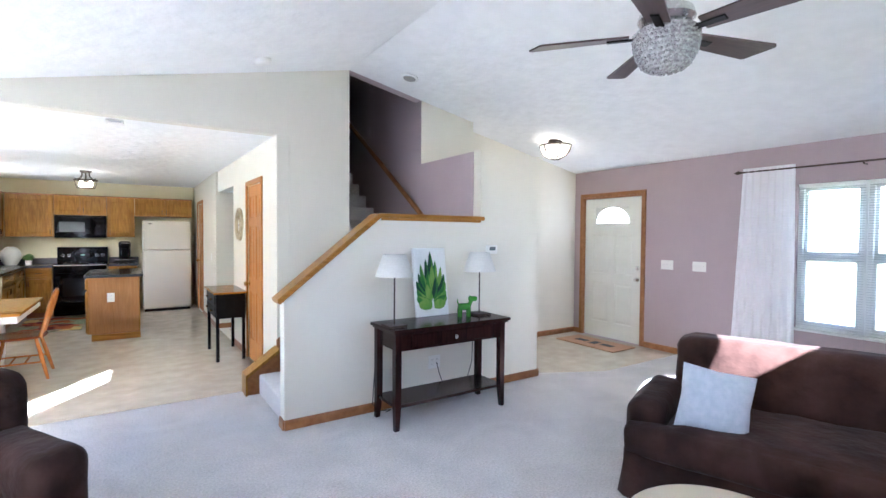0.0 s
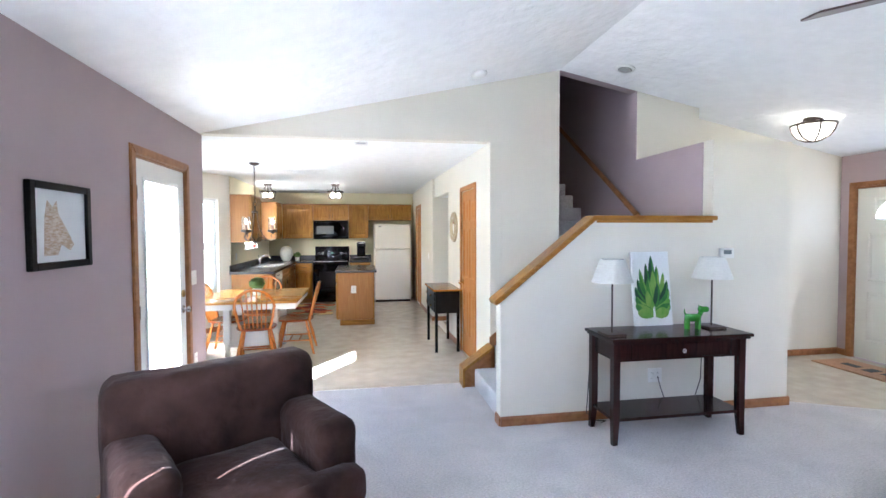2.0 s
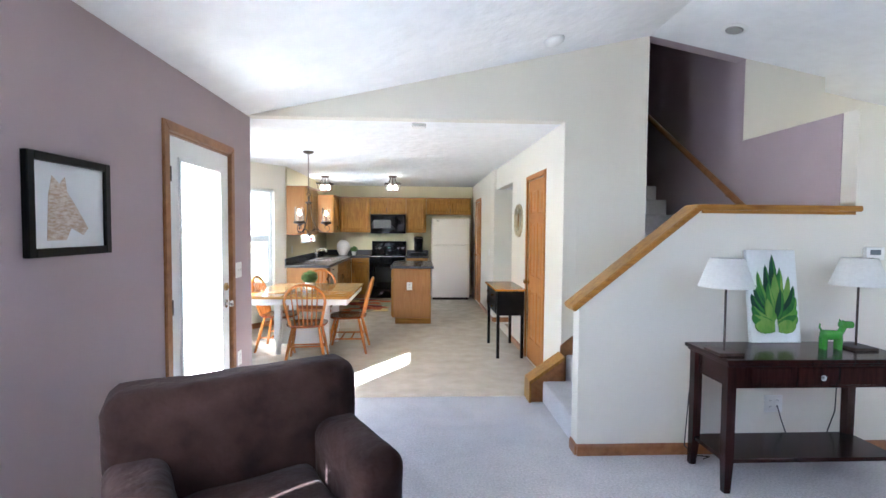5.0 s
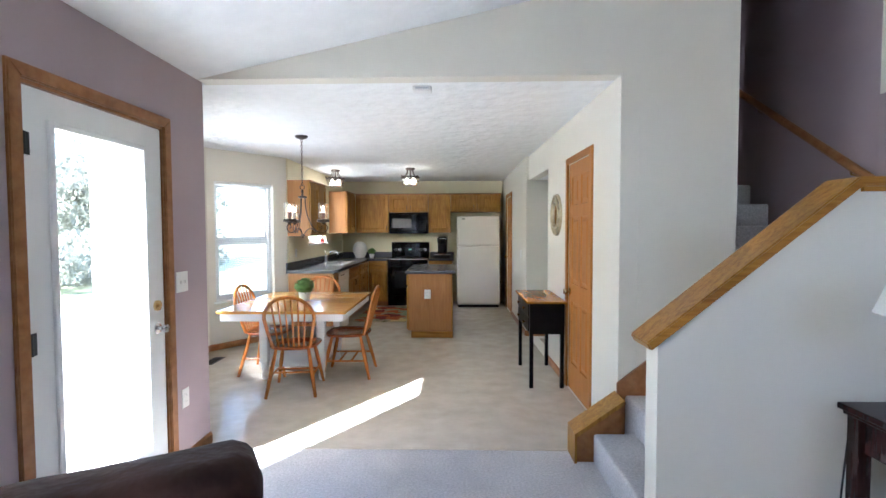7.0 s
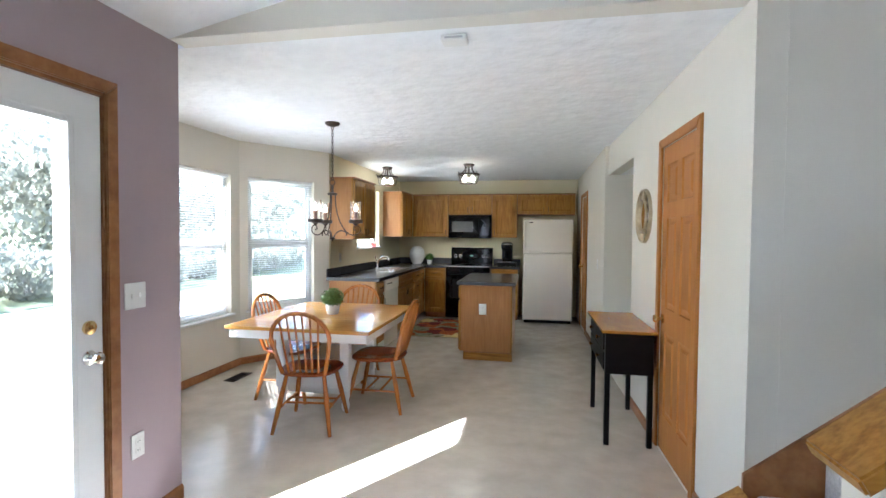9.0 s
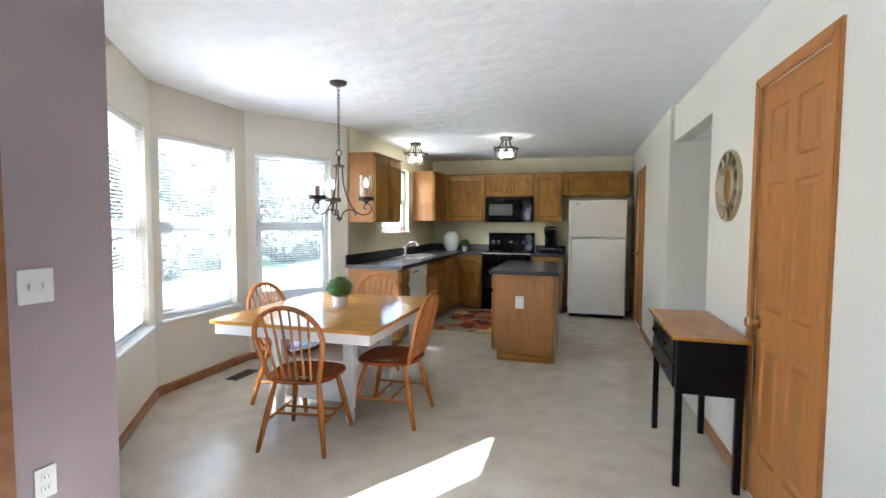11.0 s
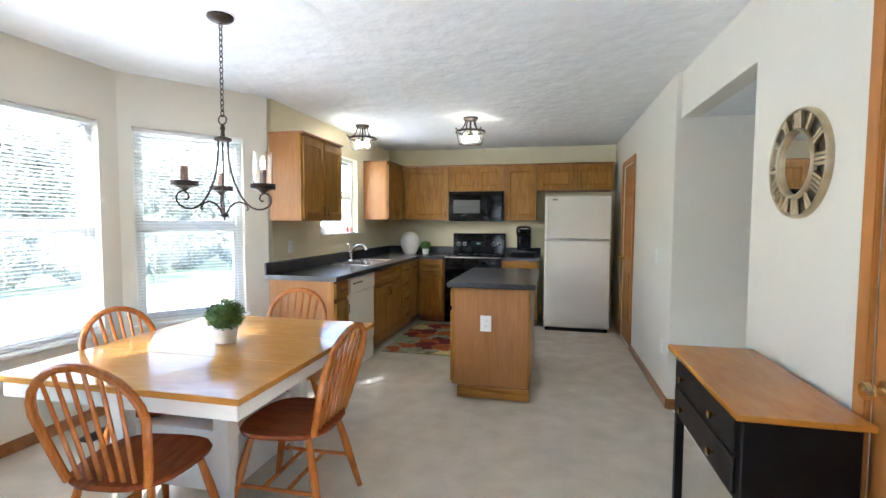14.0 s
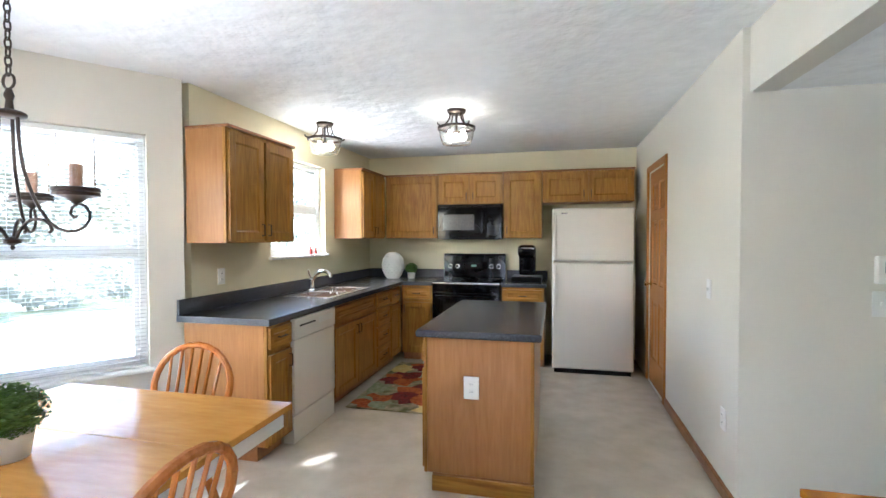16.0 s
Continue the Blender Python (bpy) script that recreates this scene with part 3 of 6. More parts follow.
def panelled_leaf(w, h, t, panels, ogee=0.022, flat=False):
    """A door leaf with sunken moulded panels on the face at y = 0; panels as (x0, x1, z0, z1)."""
    bm = bmesh.new()
    us = sorted({0.0, w, *[p[0] for p in panels], *[p[1] for p in panels]})
    zs = sorted({0.0, h, *[p[2] for p in panels], *[p[3] for p in panels]})
    made = {}

    def vert(u, y, z):
        if (u, y, z) not in made:
            made[(u, y, z)] = bm.verts.new((u, y, z))
        return made[(u, y, z)]

    for a, b in zip(us, us[1:]):
        for c, d in zip(zs, zs[1:]):
            cu, cz = (a + b) / 2, (c + d) / 2
            bm.faces.new([vert(u, t, z) for u, z in ((a, c), (b, c), (b, d), (a, d))])
            if not any(p[0] < cu < p[1] and p[2] < cz < p[3] for p in panels):
                bm.faces.new([vert(u, 0.0, z) for u, z in ((a, c), (b, c), (b, d), (a, d))])
    for line, fixed in ((us, 0.0), (us, h)):
        for a, b in zip(line, line[1:]):
            bm.faces.new((vert(a, 0.0, fixed), vert(b, 0.0, fixed), vert(b, t, fixed), vert(a, t, fixed)))
    for c, d in zip(zs, zs[1:]):
        for u in (0.0, w):
            bm.faces.new((vert(u, 0.0, c), vert(u, 0.0, d), vert(u, t, d), vert(u, t, c)))
    o = ogee
    profile = ((0, 0.0), (o * 0.25, 0.003), (o * 0.8, 0.008), (o, 0.009)) if flat else ((0, 0.0), (o * 0.35, 0.009), (o, 0.010), (o * 1.5, 0.009), (o * 2.4, 0.002))
    for x0, x1, z0, z1 in panels:
        rings = [[vert(*v) for v in ((x0 + ins, dep, z0 + ins), (x1 - ins, dep, z0 + ins), (x1 - ins, dep, z1 - ins), (x0 + ins, dep, z1 - ins))] for ins, dep in profile]
        for r, q in zip(rings, rings[1:]):
            for k in range(4):
                bm.faces.new((r[k], r[(k + 1) % 4], q[(k + 1) % 4], q[k]))
        bm.faces.new(rings[-1])
    return bm


def six_panels(w, h):
    s, g = 0.11 * w / 0.8, 0.10 * w / 0.8
    a0, a1, b0, b1 = s, w / 2 - g / 2, w / 2 + g / 2, w - s
    rows = ((0.24, 0.80), (0.96, 1.56), (1.66, h - 0.12))
    return [(x0, x1, z0, z1) for z0, z1 in rows for x0, x1 in ((a0, a1), (b0, b1))]


def knob(parent, u, z, y=0.0, mat=BRASS, r=0.027):
    bm = bmesh.new()
    lathe(bm, [(0.001, 0.0), (0.032, 0.0), (0.032, 0.006), (0.012, 0.010), (0.011, 0.030), (r * 0.8, 0.036), (r, 0.048), (r * 0.85, 0.060), (0.003, 0.064)], 20)
    o = part("door_knob", bm, mat, parent, smooth=True)
    o.matrix_basis = pose(u, y, z, 90)
    return o


def hinge(parent, u, z, mat):
    bm = bmesh.new()
    rod(bm, (u, -0.006, z - 0.045), (u, -0.006, z + 0.045), 0.007, seg=10)
    box(bm, (u - 0.004, -0.003, z - 0.045), (u + 0.028, 0.001, z + 0.045))
    return part("hinge", bm, mat, parent)


# front door
DM = pose(EAST, 5.91, 0, 0, 0, -90)
fd = tagged(new("door_front"), "white panelled front door with a half-round light and oak trim", "door", "", "structure")
fd.matrix_basis = DM
casing(fd, Matrix(), 0.98, 2.05, OAK_TRIM)
bm = bmesh.new()
box(bm, (0.0, 0.0, 0.0), (0.012, 0.15, 2.05))
box(bm, (0.968, 0.0, 0.0), (0.98, 0.15, 2.05))
box(bm, (0.012, 0.0, 2.03), (0.968, 0.15, 2.05))
part("jamb", bm, OAK_TRIM, fd)
lw, lh = 0.952, 2.02
leaf = part("door_leaf", panelled_leaf(lw, lh, 0.045, [(0.13, 0.43, 0.22, 0.80), (0.52, 0.82, 0.22, 0.80), (0.13, 0.43, 0.93, 1.50), (0.52, 0.82, 0.93, 1.50), (0.19, 0.765, 1.64, 1.90)], 0.018), DOOR_WHITE, fd)
leaf.matrix_basis = pose(0.014, 0.03, 0.008)
arc = [(0.4775 + 0.285 * math.cos(math.pi * k / 20), 1.66 + 0.235 * math.sin(math.pi * k / 20)) for k in range(21)]
bm = bmesh.new()
prism(bm, arc, -0.004, 0.010)
part("fanlight_frame", bm, DOOR_WHITE, leaf)
bm = bmesh.new()
prism(bm, [(0.4775 + (x - 0.4775) * 0.93, 1.667 + (z - 1.66) * 0.92) for x, z in arc], -0.008, -0.0042)
# emission stands in for daylight; the leaf behind is solid
part("fanlight", bm, glowing("fanlight_daylight_glow", (0.95, 0.97, 1.0), 1.0), leaf, "half-round frosted light, glowing in place of daylight behind")
knob(leaf, 0.89, 0.88, 0, CHROME)
bm = bmesh.new()
lathe(bm, [(0.001, 0), (0.03, 0), (0.03, 0.012), (0.012, 0.016), (0.012, 0.024), (0.002, 0.026)], 20)
part("deadbolt", bm, CHROME, leaf, smooth=True).matrix_basis = pose(0.89, 0, 1.04, 90)

# French door
GM = pose(WEST, 4.53, 0, 0, 0, 90)
gd = tagged(new("door_patio"), "white patio door with one tall glass pane and oak trim", "door", "", "structure")
gd.matrix_basis = GM
casing(gd, Matrix(), 0.90, 2.05, OAK_TRIM)
bm = bmesh.new()
for a, b in (((0, 0), (0.012, 2.05)), ((0.888, 0), (0.90, 2.05)), ((0.012, 2.035), (0.888, 2.05))):
    box(bm, (a[0], 0, a[1]), (b[0], 0.15, b[1]))
part("jamb", bm, OAK_TRIM, gd)
bm = bmesh.new()
holed(bm, "y", 0.01, 0.055, 0.014, 0.886, 0.01, 2.03, [(0.15, 0.745, 0.24, 1.90)])
leaf = part("door_leaf", bm, WHITE, gd)
bm = bmesh.new()
for a, b in (((0.135, 0.225), (0.165, 1.915)), ((0.73, 0.225), (0.76, 1.915)), ((0.165, 0.225), (0.73, 0.255)), ((0.165, 1.885), (0.73, 1.915))):
    box(bm, (a[0], -0.002, a[1]), (b[0], 0.062, b[1]), 0.006, seg=2)
part("glass_stop", bm, WHITE, leaf)
p = box_part("pane", (0.165, 0.03, 0.255), (0.73, 0.036, 1.885), GLASS, leaf, bevel=0)
p.visible_shadow = False
knob(leaf, 0.82, 0.90, 0.01, CHROME)
bm = bmesh.new()
lathe(bm, [(0.001, 0), (0.03, 0), (0.03, 0.012), (0.012, 0.016), (0.012, 0.024), (0.002, 0.026)], 20)
part("deadbolt", bm, BRASS, leaf, smooth=True).matrix_basis = pose(0.82, 0.01, 1.03, 90)
for z in (0.25, 1.0, 1.80):
    hinge(gd, 0.012, z, DARK)

# closet door of the dining room
CM = DINE @ pose(0, 7.08 - HEAD_Y, 0, 0, 0, -90)
cd = tagged(new("door_closet"), "closed orange oak six-panel door with brass knob", "door", "", "structure")
cd.matrix_basis = CM
casing(cd, Matrix(), 0.66, 2.04, OAK_DOOR)
leaf = part("door_leaf", panelled_leaf(0.657, 2.031, 0.035, six_panels(0.657, 2.031), 0.02), OAK_DOOR, cd)
leaf.matrix_basis = pose(0.0015, 0.006, 0.006)
knob(leaf, 0.055, 0.885, 0, BRASS)
for z in (0.22, 1.05, 1.84):
    hinge(cd, 0.652, z, BRASS)
# side door of the kitchen
SD = tagged(new("door_side"), "brown oak door beside the refrigerator", "door", "", "structure")
SD.matrix_basis = pose(KE, 11.52, 0, 0, 0, -90)
casing(SD, Matrix(), 0.72, 2.04, OAK_DOOR)
leaf = part("door_leaf", panelled_leaf(0.708, 2.025, 0.035, six_panels(0.708, 2.025), 0.02), OAK_DOOR, SD)
leaf.matrix_basis = pose(0.006, 0.012, 0.006)
knob(leaf, 0.06, 0.95, 0, BRASS)

# baseboards (each line has its room on the right)
for p, q in (((WEST, SOUTH), (WEST, 4.47)), ((WEST, 5.49), (WEST, 5.875)), ((2.86, HALF_Y), (5.49, HALF_Y)), ((5.49, ENTRY_Y), (EAST, ENTRY_Y)), ((EAST, 4.87), (EAST, SOUTH)), ((EAST, ENTRY_Y), (EAST, 5.97)),
             ((2.86, HALF_Y + 0.115), (2.86, HALF_Y)), ((5.49, HALF_Y), (5.49, ENTRY_Y)), (dine(6.36), dine(HEAD_Y)), (dine(HALL_N), dine(7.14)), ((KE, 10.74), (KE, HALL_F)), ((KE, HALL_F), (5.4, HALL_F)), ((KW, 5.93), BAY[0])):
    baseboard("baseboard", p, q)


# roof slabs out of view, added to trim sun and sky at the windows
bm = bmesh.new()
box(bm, (-0.37, 2.6, 2.60), (0.175, 5.8, 2.72), 0.01)
# shallower here, so that the sun streak still reaches the armchair
box(bm, (-0.10, SOUTH - 0.5, 2.60), (0.175, 2.6, 2.72), 0.01)
structure("roof_eave_living", bm, WHITE)
bm = bmesh.new()
# added slab, keeps the sun off most of the wall cabinet's side
prism(bm, [(-0.45, 5.82), (-0.78, 6.2), (-1.32, 7.05), (-1.32, 8.42), (-1.08, 9.0), (-1.08, 12.8), (-0.45, 12.8)], 2.58, 2.70, "z")
structure("roof_eave_kitchen", bm, WHITE)
bm = bmesh.new()
# added slab, cuts the skylight that reaches the stair shaft
prism(bm, [(0.1, vault(0.1) + 0.12), (RIDGE_X, RIDGE_Z + 0.12), (EAST + 0.2, vault(EAST + 0.2) + 0.12), (EAST + 0.2, vault(EAST + 0.2) + 0.24), (RIDGE_X, RIDGE_Z + 0.24), (0.1, vault(0.1) + 0.24)], SOUTH - 0.65, SOUTH - 0.202)
structure("roof_eave_gable", bm, WHITE)


# ---- stairs ----
stairs = tagged(new("staircase"), "carpeted staircase turning at a landing, oak skirting", "staircase", "", "structure")
for n in range(4):
    bm = bmesh.new()
    x = 2.88 + 0.25 * n
    box(bm, (x, HALF_Y + 0.116, 0.0), (x + (1.08 if n == 3 else 0.30), 5.64 if n == 0 else HEAD_Y - 0.002, 0.185 * (n + 1)), 0.018, seg=3)
    part("step", bm, CARPET, stairs, smooth=True)
for k in range(10):
    bm = bmesh.new()
    y = HEAD_Y + 0.02 + 0.25 * k
    box(bm, (3.832, y, 0.5 + 0.185 * k), (4.703, y + 0.29, 0.74 + 0.185 * (k + 1)), 0.018, seg=3)
    part("step", bm, CARPET, stairs, smooth=True)
bm = bmesh.new()
prism(bm, [(2.775, 0.0), (3.055, 0.0), (3.055, 0.36), (2.775, 0.16)], 5.645, 5.785)
part("stringer_curb", bm, OAK_TRIM, stairs)
bm = bmesh.new()
prism(bm, [(2.762, 0.0), (2.776, 0.0), (2.776, 0.165), (3.075, 0.378), (3.065, 0.398), (2.762, 0.185)], 5.62, 5.805)
part("stringer_cap", bm, OAK, stairs)
bm = bmesh.new()
prism(bm, [(3.078, 0.0), (3.85, 0.0), (3.85, 0.96), (3.70, 0.94), (3.078, 0.45)], HEAD_Y - 0.018, HEAD_Y - 0.001)
part("skirt_board", bm, OAK_TRIM, stairs)
bm = bmesh.new()
prism(bm, [(2.80, 0.99), (3.63, 1.66), (4.735, 1.66), (4.735, 1.622), (3.645, 1.622), (2.82, 0.956)], HALF_Y - 0.035, HALF_Y + 0.15)
bmesh.ops.bevel(bm, geom=list(bm.edges), offset=0.006, segments=2, affect="EDGES")
cap = part("trim_handrail_cap", bm, OAK_X, None, "golden oak cap on the half wall", kind="structure", category="handrail")
bm = bmesh.new()
prism(bm, [(3.66, 1.622), (4.70, 1.622), (4.70, 1.602), (3.66, 1.602)], HALF_Y - 0.014, HALF_Y)
part("cap_moulding", bm, OAK_X, cap)
rail = thing("stair_handrail", "dark oak handrail fixed to the stairwell wall", "handrail")
bm = bmesh.new()
d = Vector((0, 1.03, 0.69))
pts = [Vector((4.655, 5.70, 1.70)) + d * k / 6 * 2.2 for k in range(7)]
tube(bm, pts, 0.03, 10)
part("rail", bm, OAK_TRIM, rail)
for k in (0.25, 1.2):
    bm = bmesh.new()
    p = Vector((4.655, 5.70, 1.70)) + d * k
    tube(bm, [p - Vector((0, 0, 0.025)), p + Vector((0.01, 0, -0.06)), p + Vector((0.05, 0, -0.07))], 0.006, 6)
    part("bracket", bm, BRASS, rail)


# ---- soft furniture ----
def soft(bm, a, b, r, n=10, wob=0.006, seed=0.0, crown=0.0, m=None):
    """A padded block: rounded edges, a crowned top and a slightly uneven surface."""
    a, b = Vector(a), Vector(b)
    c, h = (a + b) / 2, (b - a) / 2
    r = min(r, min(h) * 0.98)
    inner = h - Vector((r, r, r))
    t = [-1 + 2 * k / n for k in range(n + 1)]
    t = [math.copysign(abs(v) ** 0.8, v) for v in t]
    seen = {}
    def vert(u, v, w):
        key = (round(u, 5), round(v, 5), round(w, 5))
        if key not in seen:
            p = Vector((u * h.x, v * h.y, w * h.z))
            q = Vector([max(-i, min(i, s)) for s, i in zip(p, inner)])
            o = p - q
            out = o.normalized() * r if o.length > 1e-9 else o
            s = q + out
            if crown and w > 0:
                s.z += crown * (1 - u * u) * (1 - v * v) * w
            k = noise.noise((s + c) * 5 + Vector((seed, 0, 0))) * wob + noise.noise((s + c) * 14 + Vector((0, seed, 0))) * wob * 0.4
            s += out.normalized() * k if o.length > 1e-9 else Vector((0, 0, 0))
            s += c
            seen[key] = bm.verts.new(m @ s if m is not None else s)
        return seen[key]
    for ax in range(3):
        for side in (-1, 1):
            for i in range(n):
                for j in range(n):
                    q = []
                    for di, dj in ((0, 0), (1, 0), (1, 1), (0, 1)):
                        co = [0, 0, 0]
                        co[ax], co[(ax + 1) % 3], co[(ax + 2) % 3] = side, t[i + di], t[j + dj]
                        q.append(vert(*co))
                    bm.faces.new(q if side > 0 else q[::-1])


def skirt(bm, a, b, h, pleats, amp=0.012):
    """A cloth flounce round a rectangle from corner a to corner b, h high."""
    (x0, y0), (x1, y1) = a, b
    loop = []
    for (u0, v0), (u1, v1) in (((x0, y0), (x1, y0)), ((x1, y0), (x1, y1)), ((x1, y1), (x0, y1)), ((x0, y1), (x0, y0))):
        n = max(8, int(math.hypot(u1 - u0, v1 - v0) / 0.02))
        nx, ny = (v1 - v0), -(u1 - u0)
        ln = math.hypot(nx, ny)
        for k in range(n):
            f = k / n
            loop.append((u0 + (u1 - u0) * f, v0 + (v1 - v0) * f, nx / ln, ny / ln, f))
    rings = []
    for z, flare in ((h, 0.0), (h * 0.5, 0.012), (0.008, 0.026)):
        ring = []
        for k, (x, y, nx, ny, f) in enumerate(loop):
            o = flare + amp * (1 - z / h) * math.sin(k * 0.55 + 2 * noise.noise((x * 4, y * 4, 0)))
            ring.append(bm.verts.new((x + nx * o, y + ny * o, z)))
        rings.append(ring)
    n = len(loop)
    for r, s in zip(rings, rings[1:]):
        for k in range(n):
            bm.faces.new((r[k], r[(k + 1) % n], s[(k + 1) % n], s[k]))


def couch(name, label, category, w, d, m, seats, back_h=0.86, arm_h=0.62, seat_h=0.44, arm_w=0.22, inset=0.0):
    """A slipcovered seat: x across, the front at -y, its middle at the origin."""
    c = thing(name, label, category, m)
    bm = bmesh.new()
    box(bm, (-w / 2 + 0.02, -d / 2 + 0.06, 0.05), (w / 2 - 0.02, d / 2 - 0.02, 0.28), 0.03, seg=2)
    part("base", bm, SUEDE, c, smooth=True)
    bm = bmesh.new()
    skirt(bm, (-w / 2 + 0.035, -d / 2 + 0.04), (w / 2 - 0.035, d / 2 - 0.03), 0.25, 5, 0.016)
    part("skirt", bm, SUEDE, c, smooth=True)
    bm = bmesh.new()
    soft(bm, (-w / 2 + inset, d / 2 - 0.27, 0.2), (w / 2 - inset, d / 2, back_h), 0.085, 14, 0.012, 3.1)
    part("backrest", bm, SUEDE, c, smooth=True)
    for sgn in (-1, 1):
        bm = bmesh.new()
        x0, x1 = sorted((sgn * w / 2, sgn * (w / 2 - arm_w)))
        soft(bm, (x0, -d / 2 + 0.13, 0.2), (x1, d / 2 - 0.14, arm_h), 0.075, 12, 0.009, 7.7 * sgn)
        part("armrest", bm, SUEDE, c, smooth=True)
    sw = (w - 2 * arm_w) / seats
    for k in range(seats):
        x0 = -w / 2 + arm_w + sw * k
        bm = bmesh.new()
        soft(bm, (x0 - (0.19 if k == 0 else 0), -d / 2, 0.24), (x0 + sw + (0.19 if k == seats - 1 else 0), -d / 2 + 0.16, seat_h - 0.01), 0.06, 10, 0.009, 1.3 + k)
        part("seat_front", bm, SUEDE, c, smooth=True)
        bm = bmesh.new()
        soft(bm, (x0 + 0.004, -d / 2 + 0.02, 0.26), (x0 + sw - 0.004, d / 2 - 0.24, seat_h), 0.06, 12, 0.010, 5.3 + k, 0.02)
        part("seat_cushion", bm, SUEDE, c, smooth=True)
    return c


couch("armchair", "dark brown suede slipcovered armchair standing on pale carpet", "armchair", 1.0, 0.88, pose(1.20, 3.50, 0, 0, 0, 31.0), 1)
couch("sofa", "dark brown suede slipcovered sofa before the window", "sofa", 2.0, 0.97, pose(5.0, 1.995, 0, 0, 0, -70.5), 1, 0.83, arm_h=0.53, inset=0.16)

def pillow(m):
    p = thing("throw_pillow", "pale blue square throw pillow leaning on the sofa", "pillow", m)
    bm = bmesh.new()
    n = 14
    grid = {}
    for side in (-1, 1):
        for i in range(n + 1):
            for j in range(n + 1):
                u, v = -1 + 2 * i / n, -1 + 2 * j / n
                edge = max(abs(u), abs(v))
                if edge > 0.999 and (0, i, j) in grid:
                    grid[(side, i, j)] = grid[(0, i, j)]
                    continue
                pinch = 1 - 0.07 * (1 - abs(u * v)) * edge ** 4
                t = 0.075 * ((1 - u * u) * (1 - v * v)) ** 0.45
                vtx = bm.verts.new((u * 0.178 * pinch, side * t + 0.006 * noise.noise((u * 3, v * 3, side)), v * 0.178 * pinch))
                grid[(side, i, j)] = vtx
                if edge > 0.999:
                    grid[(0, i, j)] = vtx
    for side in (-1, 1):
        for i in range(n):
            for j in range(n):
                q = [grid[(side, i, j)], grid[(side, i + 1, j)], grid[(side, i + 1, j + 1)], grid[(side, i, j + 1)]]
                bm.faces.new(q if side < 0 else q[::-1])
    part("cover", bm, PILLOW, p, smooth=True)
    return p


pillow(pose(4.58, 2.42, 0.575, -18, 7, -62))

coffee = thing("coffee_table", "round cream coffee table on dark legs before the sofa", "coffee table", pose(3.72, 1.93, 0))
bm = bmesh.new()
lathe(bm, [(0.001, 0.375), (0.345, 0.375), (0.36, 0.385), (0.36, 0.395), (0.35, 0.402), (0.001, 0.402)], 48)
part("tabletop", bm, CREAM_TOP, coffee, smooth=True)
for k in range(4):
    bm = bmesh.new()
    a = math.pi / 4 + k * math.pi / 2
    rod(bm, (0.30 * math.cos(a), 0.30 * math.sin(a), 0), (0.25 * math.cos(a), 0.25 * math.sin(a), 0.376), 0.014, 0.02)
    part("leg", bm, ESPRESSO, coffee)


def curtain(m, w0, w1, h, pleats, label, cloth=None, edges=None):
    """A hanging sheer curtain, w0 wide at the top and w1 at the hem."""
    c = thing("curtain", label, "curtain", m, "curtains")
    bm = bmesh.new()
    nu, nv = pleats * 10, 44
    rows = []
    for j in range(nv + 1):
        f = j / nv
        w = w0 + (w1 - w0) * f ** 1.4
        row = []
        for i in range(nu + 1):
            u = i / nu
            d = (0.012 + 0.026 * f ** 0.5) * math.sin(2 * math.pi * pleats * u + 0.8 * noise.noise((u * 5, f * 1.5, 1))) + 0.012 * noise.noise((u * 3, f * 3, 7))
            x = w * u
            if edges:
                lo, hi = edges(h * (1 - f))
                x, d = lo + (hi - lo) * u, d * 0.45
            row.append(bm.verts.new((x, d, h * (1 - f))))
        rows.append(row)
    for a, b in zip(rows, rows[1:]):
        for i in range(nu):
            bm.faces.new((a[i], b[i], b[i + 1], a[i + 1]))
    part("cloth", bm, cloth or CURTAIN, c, smooth=True)
    return c


def curtain_rod(p, q, label):
    r = thing("curtain_rod", label, "curtain rod")
    bm = bmesh.new()
    rod(bm, p, q, 0.009)
    part("pole", bm, BRONZE, r, smooth=True)
    d = (Vector(q) - Vector(p)).normalized()
    for e, s in ((Vector(p), -1), (Vector(q), 1)):
        bm = bmesh.new()
        lathe(bm, [(0.009, 0), (0.016, 0.008), (0.010, 0.016), (0.022, 0.032), (0.014, 0.05), (0.003, 0.075)], 14)
        f = part("finial", bm, BRONZE, r, smooth=True)
        f.matrix_basis = Matrix.Translation(e) @ (d * s).to_track_quat("Z", "Y").to_matrix().to_4x4()
    return r


east_rod = curtain_rod((7.54, 3.66, 2.19), (7.54, 1.60, 2.19), "dark bronze curtain rod above the window")
for y in (2.62,):
    bm = bmesh.new()
    tube(bm, [(EAST, y, 2.17), (7.56, y, 2.17), (7.54, y, 2.185)], 0.007, 8)
    part("bracket", bm, BRONZE, east_rod)
curtain(pose(7.54, 3.64, 0.06, 0, 0, -90), 0, 0, 2.17, 7, "sheer white curtain hanging beside the window", None, lambda z: (-0.10 * (1 - z / 2.17), 0.49 + 0.03 * (1 - z / 2.17)))
west_rod = curtain_rod((0.44, 3.07, 2.16), (0.43, 1.10, 2.16), "dark bronze curtain rod above the window")
bm = bmesh.new()
tube(bm, [(WEST, 3.02, 2.14), (0.41, 3.02, 2.14), (0.43, 3.02, 2.155)], 0.007, 8)
part("bracket", bm, BRONZE, west_rod)
# gap between the curtains, shaped to drop a sun streak on the armchair
sun_slit = lambda z: 2.06 + max(0.0, 2.13 - max(z, 0.95)) * 0.20
